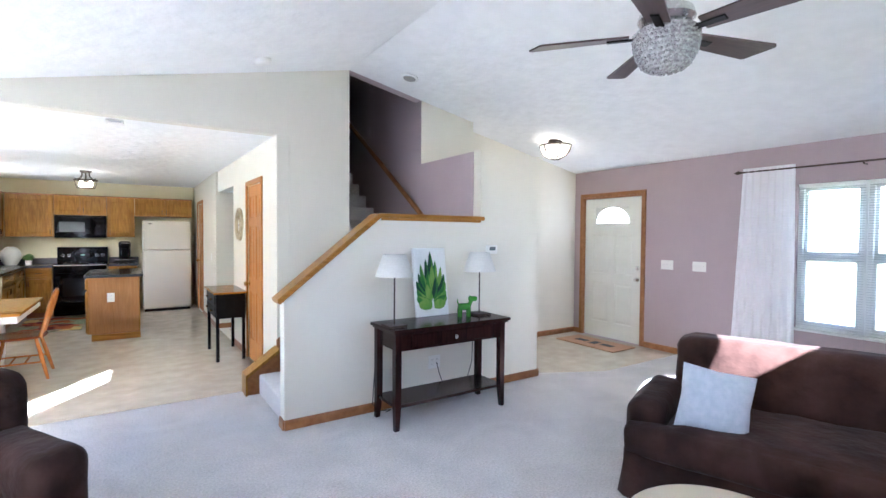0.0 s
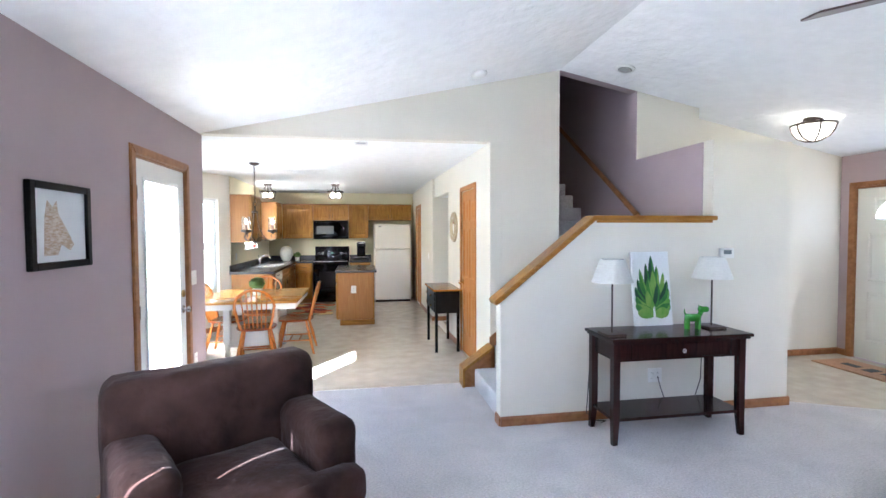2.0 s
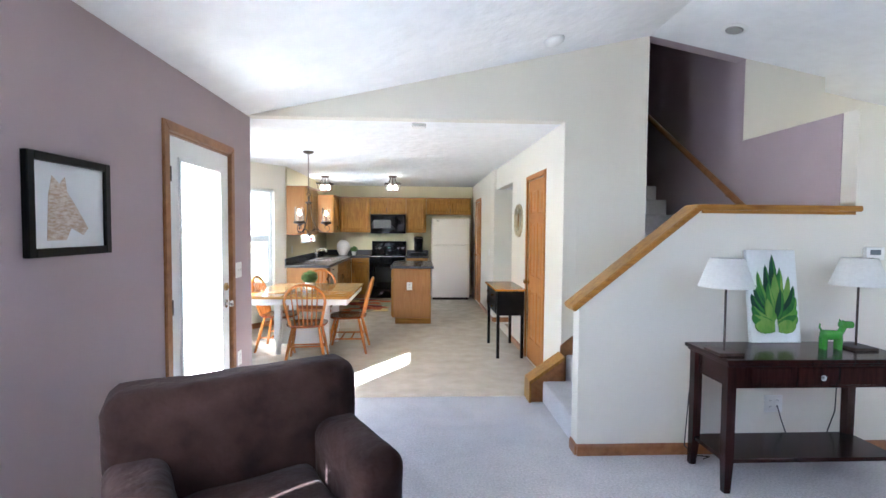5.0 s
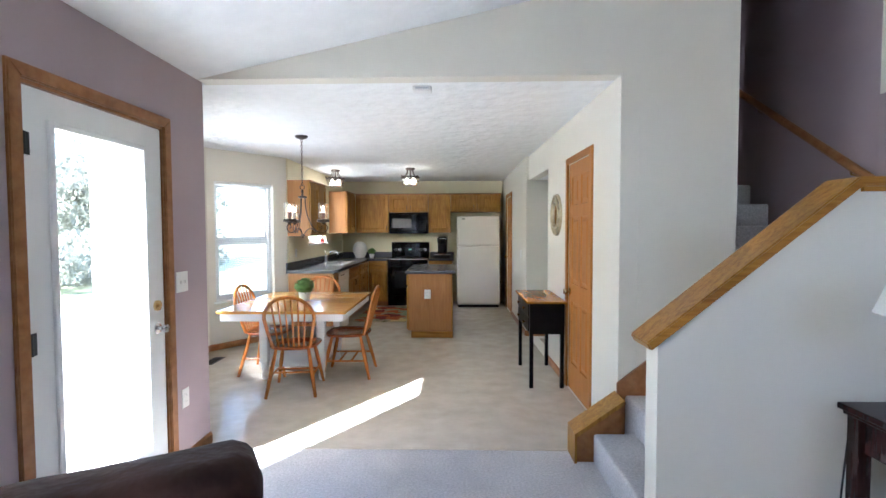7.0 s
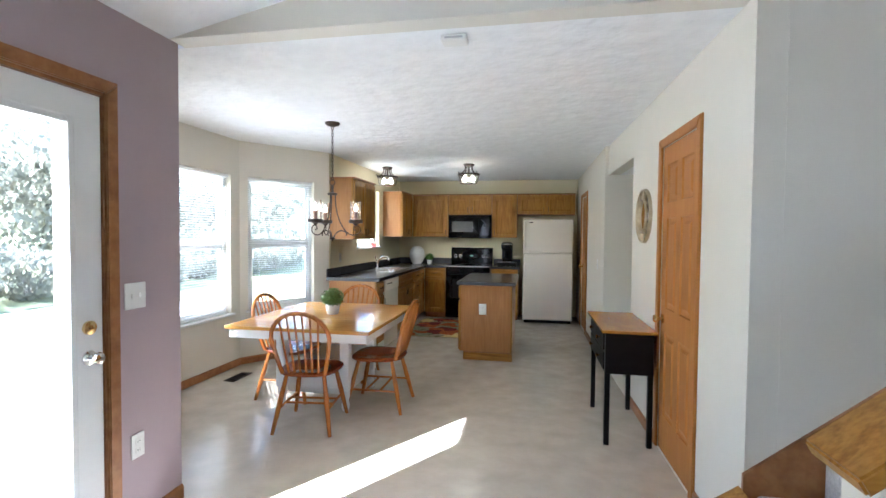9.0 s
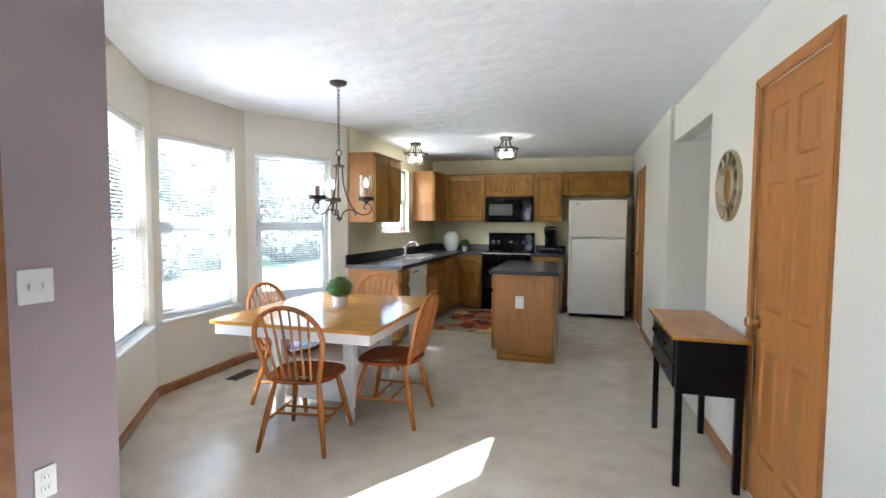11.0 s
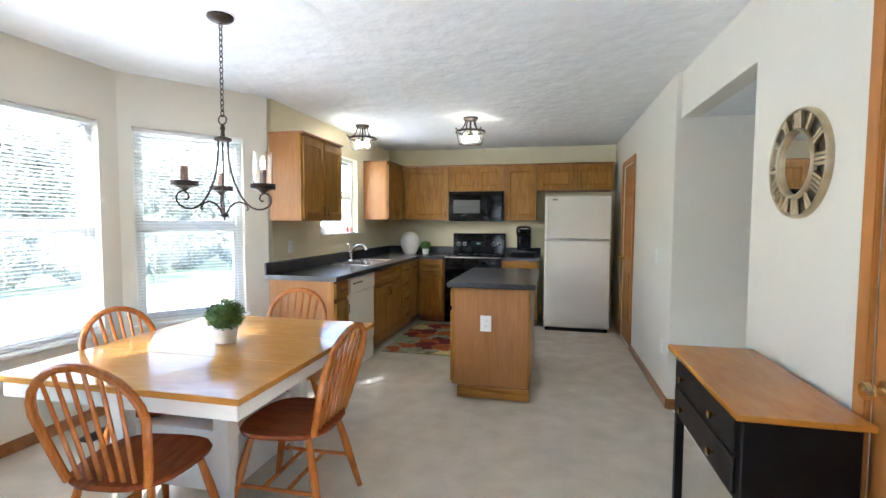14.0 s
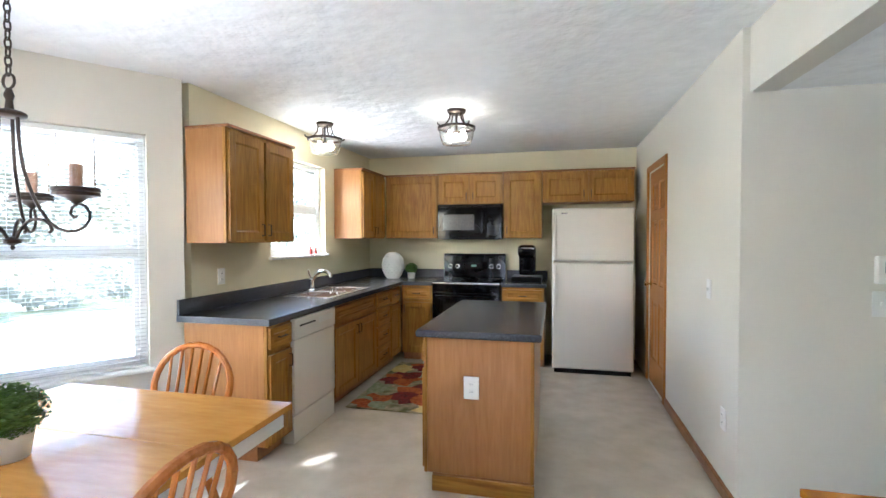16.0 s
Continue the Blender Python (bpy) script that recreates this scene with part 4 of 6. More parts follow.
curtain(pose(0.43, 0, 0.03, 0, 0, 90), 0, 0, 2.19, 12, "thick white curtain hanging before the window", CURTAIN_LINED, lambda z: (sun_slit(z), 3.05 + 0.17 * (1 - z / 2.19) ** 1.3))
# second curtain, out of view, added to bound the gap on its south side
curtain(pose(0.40, 0, 0.03, 0, 0, 90), 0, 0, 2.19, 9, "thick white curtain hanging before the window", CURTAIN_LINED, lambda z: (1.16, sun_slit(z) - 0.05 if z > 1.15 else 2.34))


# ---- console table and what stands on it ----
con = thing("console_table", "dark espresso console table with drawer and lower shelf", "console table", pose(0, 0, 0))
bm = bmesh.new()
box(bm, (3.52, 4.165, 0.75), (4.645, 4.60, 0.775), 0.006, seg=2)
box(bm, (3.535, 4.18, 0.732), (4.63, 4.59, 0.752), 0.006, seg=2)
part("tabletop", bm, ESPRESSO, con)
bm = bmesh.new()
box(bm, (3.575, 4.22, 0.60), (4.59, 4.575, 0.734))
part("apron", bm, ESPRESSO, con)
dr = box_part("drawer_front", (3.69, 4.208, 0.617), (4.475, 4.222, 0.716), ESPRESSO, con)
bm = bmesh.new()
lathe(bm, [(0.001, 0), (0.006, 0), (0.006, 0.012), (0.015, 0.018), (0.017, 0.026), (0.002, 0.03)], 16)
part("drawer_knob", bm, STEEL, dr, "round steel knob", smooth=True).matrix_basis = pose(4.085, 4.208, 0.668, 90)
for x in (3.575, 4.59):
    for y in (4.235, 4.555):
        bm = bmesh.new()
        sx, sy = (-1 if x < 4 else 1), (-1 if y < 4.4 else 1)
        rows = []
        for z, r, o in ((0.735, 0.026, 0), (0.25, 0.025, 0), (0.16, 0.024, 0.001), (0.0, 0.018, 0.008)):
            rows.append([bm.verts.new((x + sx * o + a * r, y + sy * o + b * r, z)) for a, b in ((-1, -1), (1, -1), (1, 1), (-1, 1))])
        for r0, r1 in zip(rows, rows[1:]):
            for k in range(4):
                bm.faces.new((r0[k], r0[(k + 1) % 4], r1[(k + 1) % 4], r1[k]))
        bm.faces.new(rows[0])
        bm.faces.new(rows[-1][::-1])
        part("leg", bm, ESPRESSO, con)
box_part("shelf", (3.56, 4.225, 0.165), (4.605, 4.57, 0.188), ESPRESSO, con)


def table_lamp(x, y):
    l = thing("table_lamp", "table lamp, dark square base, thin stem, white shade", "table lamp", pose(x, y, 0.775), "console lamps")
    bm = bmesh.new()
    box(bm, (-0.075, -0.075, 0), (0.075, 0.075, 0.018), 0.004, seg=2)
    part("base", bm, BRONZE, l)
    bm = bmesh.new()
    rod(bm, (0, 0, 0.018), (0, 0, 0.46), 0.0065)
    rod(bm, (0, 0, 0.40), (0, 0, 0.455), 0.014)
    part("stem", bm, BRONZE, l)
    bm = bmesh.new()
    lathe(bm, [(0.146, 0.388), (0.088, 0.555), (0.0865, 0.555), (0.1445, 0.388)], 40, cap=False)
    part("shade", bm, SHADE, l, "white tapered linen shade", smooth=True)
    bm = bmesh.new()
    for k in range(3):
        a = 2 * math.pi * k / 3
        rod(bm, (0, 0, 0.545), (0.087 * math.cos(a), 0.087 * math.sin(a), 0.551), 0.002, seg=6)
    part("shade_spider", bm, BRONZE, l)
    return l


table_lamp(3.595, 4.32)
table_lamp(4.495, 4.42)

art = thing("canvas_print", "white canvas with a green succulent painted on it", "painting", pose(4.10, 4.558, 0.777, -8.0, 0, 0))
bm = bmesh.new()
box(bm, (-0.165, 0, 0), (0.165, 0.03, 0.595), 0.003)
part("canvas", bm, CANVAS, art)
TONES = [material("leaf_tone_%d" % k, c, 0.8, colour2=c2, scale=18, detail=5, stretch=(1, 1, 0.4)) for k, (c, c2) in enumerate((((0.006, 0.04, 0.02), (0.015, 0.085, 0.03)), ((0.02, 0.13, 0.025), (0.07, 0.24, 0.03)), ((0.10, 0.28, 0.035), (0.24, 0.38, 0.07))))]
LEAVES = ((0.004, 0.565, 0.10, 0), (-0.045, 0.50, 0.085, 0), (0.05, 0.48, 0.085, 1), (-0.10, 0.455, 0.075, 1), (0.105, 0.425, 0.07, 2),
          (-0.125, 0.375, 0.075, 0), (0.132, 0.36, 0.075, 0), (0.012, 0.44, 0.085, 2), (-0.035, 0.38, 0.08, 1), (-0.148, 0.31, 0.08, 0),
          (0.140, 0.29, 0.08, 1), (0.045, 0.34, 0.08, 0), (-0.145, 0.235, 0.085, 1), (0.138, 0.215, 0.085, 2), (-0.05, 0.28, 0.085, 2), (-0.145, 0.18, 0.11, 1), (0.135, 0.175, 0.11, 1), (-0.13, 0.125, 0.12, 2), (0.12, 0.125, 0.12, 2))
for k, (tx, tz, wd, tone) in enumerate(LEAVES):
    base, tip = Vector((tx * 0.08, 0.08 + 0.30 * (tz - 0.08))), Vector((tx, tz))
    bend = Vector((tx * 0.85, base.y + 0.22 * (tz - base.y)))
    for half, shade_of in (((-1, 1), tone), ((0.25, 0.85), min(tone + 1, 2))):
        sides = ([], [])
        for i in range(15):
            f = i / 14
            p = base * (1 - f) ** 2 + bend * 2 * f * (1 - f) + tip * f * f
            d = ((bend - base) * (1 - f) + (tip - bend) * f).normalized()
            n = Vector((d.y, -d.x))
            w = wd * 0.36 * math.sin(math.pi * (0.13 + 0.87 * f)) ** 0.62 * (1 + 0.10 * noise.noise((f * 9, k * 3.1, half[0])))
            for side, out in zip(half, sides):
                out.append(tuple(p + n * w * side))
        bm = bmesh.new()
        lift = 0.0006 * k + (0.0003 if half[0] > 0 else 0)
        rows = [[bm.verts.new((x, y, z)) for x, z in line] for line in sides for y in (-0.0010 - lift, -0.0002)]
        for i in range(14):
            bm.faces.new((rows[0][i], rows[2][i], rows[2][i + 1], rows[0][i + 1]))
            bm.faces.new((rows[0][i], rows[0][i + 1], rows[1][i + 1], rows[1][i]))
            bm.faces.new((rows[2][i], rows[3][i], rows[3][i + 1], rows[2][i + 1]))
        part("painted_leaf" if half[0] < 0 else "brush_stroke", bm, TONES[shade_of], art)

dog = thing("dog_figurine", "glossy bright green ceramic terrier figurine", "figurine", pose(4.325, 4.40, 0.775, 0, 0, -8) @ Matrix.Diagonal((0.94, 0.94, 0.94, 1)))
bm = bmesh.new()
soft(bm, (-0.074, -0.03, 0.06), (0.055, 0.03, 0.125), 0.026, 8, 0.003)
for x in (-0.055, 0.035):
    for y in (-0.015, 0.015):
        rod(bm, (x, y, 0.0), (x, y, 0.08), 0.0145, 0.017, 10)
rod(bm, (0.04, 0, 0.10), (0.066, 0, 0.150), 0.020, 0.018, 10)
soft(bm, (0.035, -0.024, 0.138), (0.122, 0.024, 0.186), 0.019, 6, 0.002)
rod(bm, (0.055, 0.012, 0.172), (0.047, 0.014, 0.195), 0.009, 0.003, 8)
rod(bm, (0.055, -0.012, 0.172), (0.047, -0.014, 0.195), 0.009, 0.003, 8)
tube(bm, [(-0.065, 0, 0.115), (-0.08, 0, 0.14), (-0.078, 0, 0.165)], 0.008, 8, 0.004)
part("body", bm, GREEN_GLAZE, dog, smooth=True)

for pts, lab in (([(4.205, HALF_Y - 0.02, 0.33), (4.21, HALF_Y - 0.05, 0.25), (4.26, HALF_Y - 0.05, 0.12), (4.35, HALF_Y - 0.06, 0.02), (4.48, HALF_Y - 0.05, 0.01), (4.58, HALF_Y - 0.05, 0.3), (4.59, HALF_Y - 0.05, 0.72)], "black lamp cord plugged into the wall"),
                 ([(3.60, HALF_Y - 0.06, 0.72), (3.58, HALF_Y - 0.05, 0.4), (3.56, HALF_Y - 0.05, 0.08), (3.63, HALF_Y - 0.05, 0.012), (3.72, HALF_Y - 0.07, 0.012), (3.66, HALF_Y - 0.10, 0.012)], "black lamp cord hanging behind the console table")):
    bm = bmesh.new()
    tube(bm, pts, 0.004, 6)
    part("lamp_cord", bm, DARK, None, lab, smooth=True, category="cord")


def plate(m, kind, w=0.075, h=0.118, slots=1):
    """A white wall plate: a switch or an outlet. Its face looks along -y."""
    p = thing("wall_outlet" if kind == "outlet" else "light_switch", "white plastic %s on the wall" % ("electrical outlet" if kind == "outlet" else "light switch plate"), kind, m, "wall plates")
    bm = bmesh.new()
    box(bm, (-w / 2, -0.007, -h / 2), (w / 2, 0, h / 2), 0.004, seg=2)
    part("cover_plate", bm, PLASTIC, p)
    if kind == "outlet":
        for z in (-0.021, 0.021):
            bm = bmesh.new()
            box(bm, (-0.017, -0.0095, z - 0.014), (0.017, -0.006, z + 0.014), 0.006, seg=2)
            s = part("socket", bm, PLASTIC, p)
            for x in (-0.007, 0.005):
                box_part("slot", (x, -0.0102, z - 0.004), (x + 0.002, -0.0094, z + 0.006), DARK, s, bevel=0)
    else:
        for k in range(slots):
            x = (k - (slots - 1) / 2) * 0.046
            box_part("toggle", (x - 0.005, -0.017, -0.011), (x + 0.005, -0.006, 0.011), PLASTIC, p, bevel=0.002)
    return p


plate(pose(4.165, HALF_Y, 0.335), "outlet")
plate(pose(4.215, HALF_Y, 0.335), "outlet")
plate(pose(EAST, 4.56, 1.12, 0, 0, -90), "switch", 0.165, 0.12, 3)
plate(pose(EAST, 4.15, 1.12, 0, 0, -90), "switch", 0.165, 0.12, 3)
plate(pose(WEST, 5.58, 1.14, 0, 0, 90), "switch", 0.12, 0.125, 2)
plate(pose(WEST, 5.585, 0.415, 0, 0, 90), "outlet")
plate(pose(KE, 9.62, 1.10, 0, 0, -90), "switch")
plate(pose(KE, 9.35, 0.42, 0, 0, -90), "outlet")
plate(pose(3.606, HALL_F, 1.093), "switch", 0.12, 0.12, 2)
plate(pose(KW, 9.48, 1.13, 0, 0, 90), "outlet")


def control(m, w, h, label, name):
    t = thing(name, label, "thermostat", m)
    bm = bmesh.new()
    box(bm, (-w / 2, -0.028, -h / 2), (w / 2, 0, h / 2), 0.006, seg=2)
    part("housing", bm, PLASTIC, t)
    box_part("display", (-w * 0.28, -0.0295, -h * 0.1), (w * 0.28, -0.0275, h * 0.3), material("grey_display", (0.16, 0.18, 0.19), 0.2), t, bevel=0)
    return t


control(pose(4.835, HALF_Y, 1.345), 0.13, 0.085, "white wall thermostat with a small grey display", "thermostat")
control(pose(3.622, HALL_F, 1.254), 0.14, 0.13, "white alarm keypad on the hallway wall", "alarm_keypad")

# framed picture on the mauve wall
pic = thing("framed_picture", "black framed animal print with white mat", "picture", pose(WEST, 3.742, 1.566, 0, 0, 90))
bm = bmesh.new()
for a, b in (((-0.235, -0.205), (-0.20, 0.205)), ((0.20, -0.205), (0.235, 0.205)), ((-0.20, 0.17), (0.20, 0.205)), ((-0.20, -0.205), (0.20, -0.17))):
    box(bm, (a[0], -0.028, a[1]), (b[0], 0, b[1]), 0.003)
part("frame", bm, BLACK_SATIN, pic)
box_part("mat_board", (-0.20, -0.012, -0.17), (0.20, -0.001, 0.17), material("white_mat_board", (0.68, 0.69, 0.70), 0.5, colour2=(0.71, 0.72, 0.73), scale=9), pic, bevel=0)
SEPIA = material("sepia_ink", (0.42, 0.30, 0.20), 0.8, colour2=(0.62, 0.54, 0.46), scale=40, detail=6, stretch=(1, 1, 3))
bm = bmesh.new()
prism(bm, [(-0.13, -0.14), (-0.03, -0.14), (0.0, -0.09), (0.07, -0.12), (0.10, -0.09), (0.03, 0.0), (-0.02, 0.06), (-0.03, 0.12), (-0.06, 0.09), (-0.10, 0.12), (-0.12, 0.04)], -0.0135, -0.012)
part("print", bm, SEPIA, pic)


# ---- ceiling fan and lamps ----
fan = thing("ceiling_fan", "five-blade brown ceiling fan with a beaded crystal bowl", "ceiling fan", pose(RIDGE_X, 2.285, 0))
bm = bmesh.new()
lathe(bm, [(0.001, 3.10), (0.05, 3.10), (0.075, 3.15), (0.078, 3.20), (0.001, 3.20)], 24)
part("canopy", bm, STEEL, fan, smooth=True)
bm = bmesh.new()
rod(bm, (0, 0, 2.45), (0, 0, 3.12), 0.013)
part("downrod", bm, STEEL, fan, smooth=True)
bm = bmesh.new()
lathe(bm, [(0.06, 2.365), (0.10, 2.375), (0.115, 2.40), (0.105, 2.435), (0.05, 2.46), (0.02, 2.47)], 32)
part("motor", bm, STEEL, fan, smooth=True)
FANWOOD = oak("dark_walnut_blade", (0.10, 0.065, 0.06), (0.07, 0.045, 0.042), along=(1, 12, 12))
for k in range(5):
    a = 58 + 72 * k
    bm = bmesh.new()
    out = [(0.15, -0.044), (0.565, -0.068), (0.578, -0.062), (0.582, -0.05), (0.522, 0.058), (0.51, 0.064), (0.15, 0.044)]
    prism(bm, out, -0.004, 0.004, "z")
    b = part("blade", bm, FANWOOD, fan)
    b.matrix_basis = pose(0, 0, 2.34, 0, 0, a) @ pose(0, 0, 0, -12, 0, 0)
    bm = bmesh.new()
    box(bm, (0.08, -0.018, -0.012), (0.24, 0.018, -0.004), 0.003)
    part("blade_arm", bm, BLACK_SATIN, b)
bowl = bmesh.new()
lathe(bowl, [(0.03, 2.186), (0.07, 2.196), (0.10, 2.222), (0.12, 2.265), (0.128, 2.31), (0.124, 2.352), (0.09, 2.365)], 32)
CRYSTAL = material("crystal_beads", (0.34, 0.325, 0.32), 0.15, 0.3, colour2=(0.56, 0.54, 0.525), scale=60, detail=2, bump=0.8, bump_scale=90)
bw = part("bowl", bowl, CRYSTAL, fan, smooth=True)
bm = bmesh.new()
for z, r in ((2.19, 0.055), (2.201, 0.08), (2.215, 0.097), (2.232, 0.108), (2.25, 0.117), (2.268, 0.123), (2.286, 0.127), (2.304, 0.13), (2.322, 0.13), (2.34, 0.129)):
    n = int(2 * math.pi * r / 0.0145)
    for k in range(n):
        a = 2 * math.pi * (k + 0.5 * random.random()) / n
        bmesh.ops.create_icosphere(bm, subdivisions=1, radius=0.0058 + 0.0018 * random.random(), matrix=Matrix.Translation((r * math.cos(a), r * math.sin(a), z + random.uniform(-0.004, 0.004))))
part("beaded_shell", bm, CRYSTAL, bw, smooth=True, kind="stuff")


def point_light(p, watts, colour=(1.0, 0.78, 0.48), r=0.03):
    d = bpy.data.lights.new("bulb_light", "POINT")
    d.energy, d.color, d.shadow_soft_size = watts, colour, r
    o = new("bulb_light", d)
    o.location = p
    return o


def semi_flush(x, y, z):
    """A bronze semi-flush ceiling lamp with a seeded glass bowl."""
    l = thing("ceiling_lamp", "lit bronze semi-flush ceiling lamp with seeded glass bowl", "ceiling lamp", pose(x, y, z) @ Matrix.Diagonal((1.2, 1.2, 1.16, 1)), "kitchen ceiling lamps")
    bm = bmesh.new()
    lathe(bm, [(0.001, -0.028), (0.05, -0.028), (0.062, -0.018), (0.065, 0.0), (0.001, 0.0)], 28)
    part("canopy", bm, BRONZE, l, smooth=True)
    bm = bmesh.new()
    rod(bm, (0, 0, -0.15), (0, 0, -0.02), 0.008)
    part("stem", bm, BRONZE, l)
    for k in range(4):
        a = math.pi / 4 + k * math.pi / 2
        c, s = math.cos(a), math.sin(a)
        bm = bmesh.new()
        tube(bm, [(0.05 * c, 0.05 * s, -0.025), (0.058 * c, 0.058 * s, -0.07), (0.085 * c, 0.085 * s, -0.105), (0.118 * c, 0.118 * s, -0.122), (0.145 * c, 0.145 * s, -0.118), (0.150 * c, 0.150 * s, -0.105)], 0.005, 7)
        part("arm", bm, BRONZE, l, smooth=True)
    bm = bmesh.new()
    lathe(bm, [(0.118, -0.135), (0.128, -0.135), (0.128, -0.118), (0.118, -0.118), (0.118, -0.135)], 36, cap=False)
    part("ring", bm, BRONZE, l, smooth=True)
    bm = bmesh.new()
    lathe(bm, [(0.119, -0.135), (0.112, -0.19), (0.095, -0.235), (0.060, -0.240), (0.001, -0.241), (0.001, -0.238), (0.058, -0.237), (0.092, -0.232), (0.109, -0.19), (0.116, -0.135)], 36, cap=False)
    g = part("glass_bowl", bm, SEEDED, l, "seeded clear glass bowl", smooth=True)
    g.visible_shadow = False
    for s in (-1, 1):
        bm = bmesh.new()
        lathe(bm, [(0.002, -0.215), (0.018, -0.207), (0.026, -0.19), (0.022, -0.172), (0.012, -0.155), (0.012, -0.14)], 14, (s * 0.045, 0, 0))
        part("bulb", bm, BULB, l, "lit warm bulb", smooth=True)
    point_light((x, y, z - 0.215), 0.042)
    return l


semi_flush(1.31, 10.28, EAVE)
semi_flush(0.07, 10.42, EAVE)

el = thing("entry_lamp", "lit bronze-ribbed glass bowl lamp on the entry ceiling", "ceiling lamp", pose(6.425, 5.36, vault(6.425)))
bm = bmesh.new()
lathe(bm, [(0.001, -0.03), (0.08, -0.03), (0.09, 0.0), (0.09, 0.03), (0.001, 0.03)], 28)
part("canopy", bm, BRONZE, el, smooth=True)
bm = bmesh.new()
lathe(bm, [(0.19, -0.06), (0.175, -0.12), (0.13, -0.18), (0.06, -0.215), (0.004, -0.222)], 36, cap=False)
FROST = sheer("frosted_glass", (0.95, 0.92, 0.86), 0.25)
g = part("glass_bowl", bm, FROST, el, "white ribbed glass bowl", smooth=True)
g.visible_shadow = False
for k in range(6):
    a = 2 * math.pi * k / 6
    c, s = math.cos(a), math.sin(a)
    bm = bmesh.new()
    tube(bm, [(0.07 * c, 0.07 * s, -0.02), (0.14 * c, 0.14 * s, -0.035), (0.196 * c, 0.196 * s, -0.062), (0.181 * c, 0.181 * s, -0.122), (0.134 * c, 0.134 * s, -0.184), (0.06 * c, 0.06 * s, -0.221), (0, 0, -0.228)], 0.0085, 6)
    part("rib", bm, BRONZE, el, smooth=True)
bm = bmesh.new()
lathe(bm, [(0.188, -0.066), (0.202, -0.066), (0.202, -0.048), (0.188, -0.048), (0.188, -0.066)], 36, cap=False)
part("rim", bm, BRONZE, el, smooth=True)
for s in (-1, 1):
    bm = bmesh.new()
    lathe(bm, [(0.002, -0.15), (0.02, -0.14), (0.03, -0.115), (0.02, -0.09), (0.013, -0.06)], 14, (s * 0.07, 0, 0))
    part("bulb", bm, BULB, el, "lit warm bulb", smooth=True)
point_light((6.425, 5.36, vault(6.425) - 0.13), 0.04)


def disc(name, label, category, m, r, h, mat=WHITE):
    d = thing(name, label, category, m)
    bm = bmesh.new()
    lathe(bm, [(0.001, -h), (r * 0.55, -h), (r * 0.85, -h * 0.75), (r, -h * 0.3), (r, 0.0), (0.001, 0.0)], 28)
    part("housing", bm, mat, d, smooth=True)
    return d


SL = math.degrees(math.atan((RIDGE_Z - EAVE) / (RIDGE_X - WEST)))
SR = math.degrees(math.atan((RIDGE_Z - EAVE) / (EAST - RIDGE_X)))
sd = disc("smoke_detector", "white round smoke detector on the sloped ceiling", "smoke detector", pose(2.87, 5.42, vault(2.87), 0, -SL, 0), 0.078, 0.045)
can = disc("recessed_light", "unlit recessed ceiling light with white ring", "recessed light", pose(4.32, 5.40, vault(4.32), 0, SR, 0), 0.095, 0.012)
bm = bmesh.new()
lathe(bm, [(0.001, -0.016), (0.06, -0.016), (0.066, -0.010), (0.001, -0.010)], 24)
part("lens", bm, material("grey_lens", (0.35, 0.34, 0.32), 0.4), can, smooth=True)
det = thing("ceiling_detector", "small white rectangular detector on the ceiling", "detector", pose(1.80, 6.03, EAVE))
bm = bmesh.new()
box(bm, (-0.065, -0.045, -0.032), (0.065, 0.045, 0.0), 0.008, seg=2)
part("housing", bm, PLASTIC, det)
box_part("grille", (-0.045, -0.0465, -0.022), (0.045, -0.0445, -0.012), material("grey_grille", (0.45, 0.45, 0.44), 0.5), det, bevel=0)
fv = thing("floor_vent", "brown metal floor register", "air vent", pose(-0.68, 7.88, -0.004, 0, 0, 90))
bm = bmesh.new()
box(bm, (-0.15, -0.06, 0), (0.15, 0.06, 0.006), 0.002)
part("frame", bm, BRONZE, fv)
for k in range(12):
    box_part("slat", (-0.13 + k * 0.022, -0.045, 0.006), (-0.122 + k * 0.022, 0.045, 0.009), DARK, fv, bevel=0)

mat = thing("door_mat", "brown coir door mat with dark pattern", "door mat", pose(7.24, 5.36, -0.004, 0, 0, 0))
bm = bmesh.new()
box(bm, (-0.24, -0.48, 0), (0.24, 0.48, 0.014), 0.005, seg=2)
part("pad", bm, MAT_FIBRE, mat)
for k, (a, b, w) in enumerate(((-0.30, -0.12, 0.05), (-0.06, 0.05, 0.08), (0.12, 0.30, 0.05))):
    box_part("motif", (-w, a, 0.014), (w, b, 0.0155), DARK, mat, bevel=0)


# chandelier: three arms
ch = thing("chandelier", "three-arm dark bronze chandelier with candle cups and clear glass", "chandelier", pose(0.42, 7.66, 0))
bm = bmesh.new()
lathe(bm, [(0.001, 2.405), (0.02, 2.405), (0.055, 2.418), (0.066, 2.43), (0.066, 2.44), (0.001, 2.44)], 28)
part("canopy", bm, BRONZE, ch, smooth=True)
for k in range(17):
    bm = bmesh.new()
    z = 2.405 - 0.028 * k
    ring = [(0.009 * math.cos(2 * math.pi * n / 10), 0, z - 0.018 + 0.019 * math.sin(2 * math.pi * n / 10)) for n in range(11)]
    if k % 2:
        ring = [(0, x, zz) for x, _, zz in ring]
    tube(bm, ring, 0.0028, 6)
    part("chain_link", bm, BRONZE, ch, smooth=True)
bm = bmesh.new()
tube(bm, [(0.024 * math.cos(2 * math.pi * n / 16), 0, 1.905 + 0.024 * math.sin(2 * math.pi * n / 16)) for n in range(17)], 0.004, 6)
part("top_ring", bm, BRONZE, ch, smooth=True)
bm = bmesh.new()
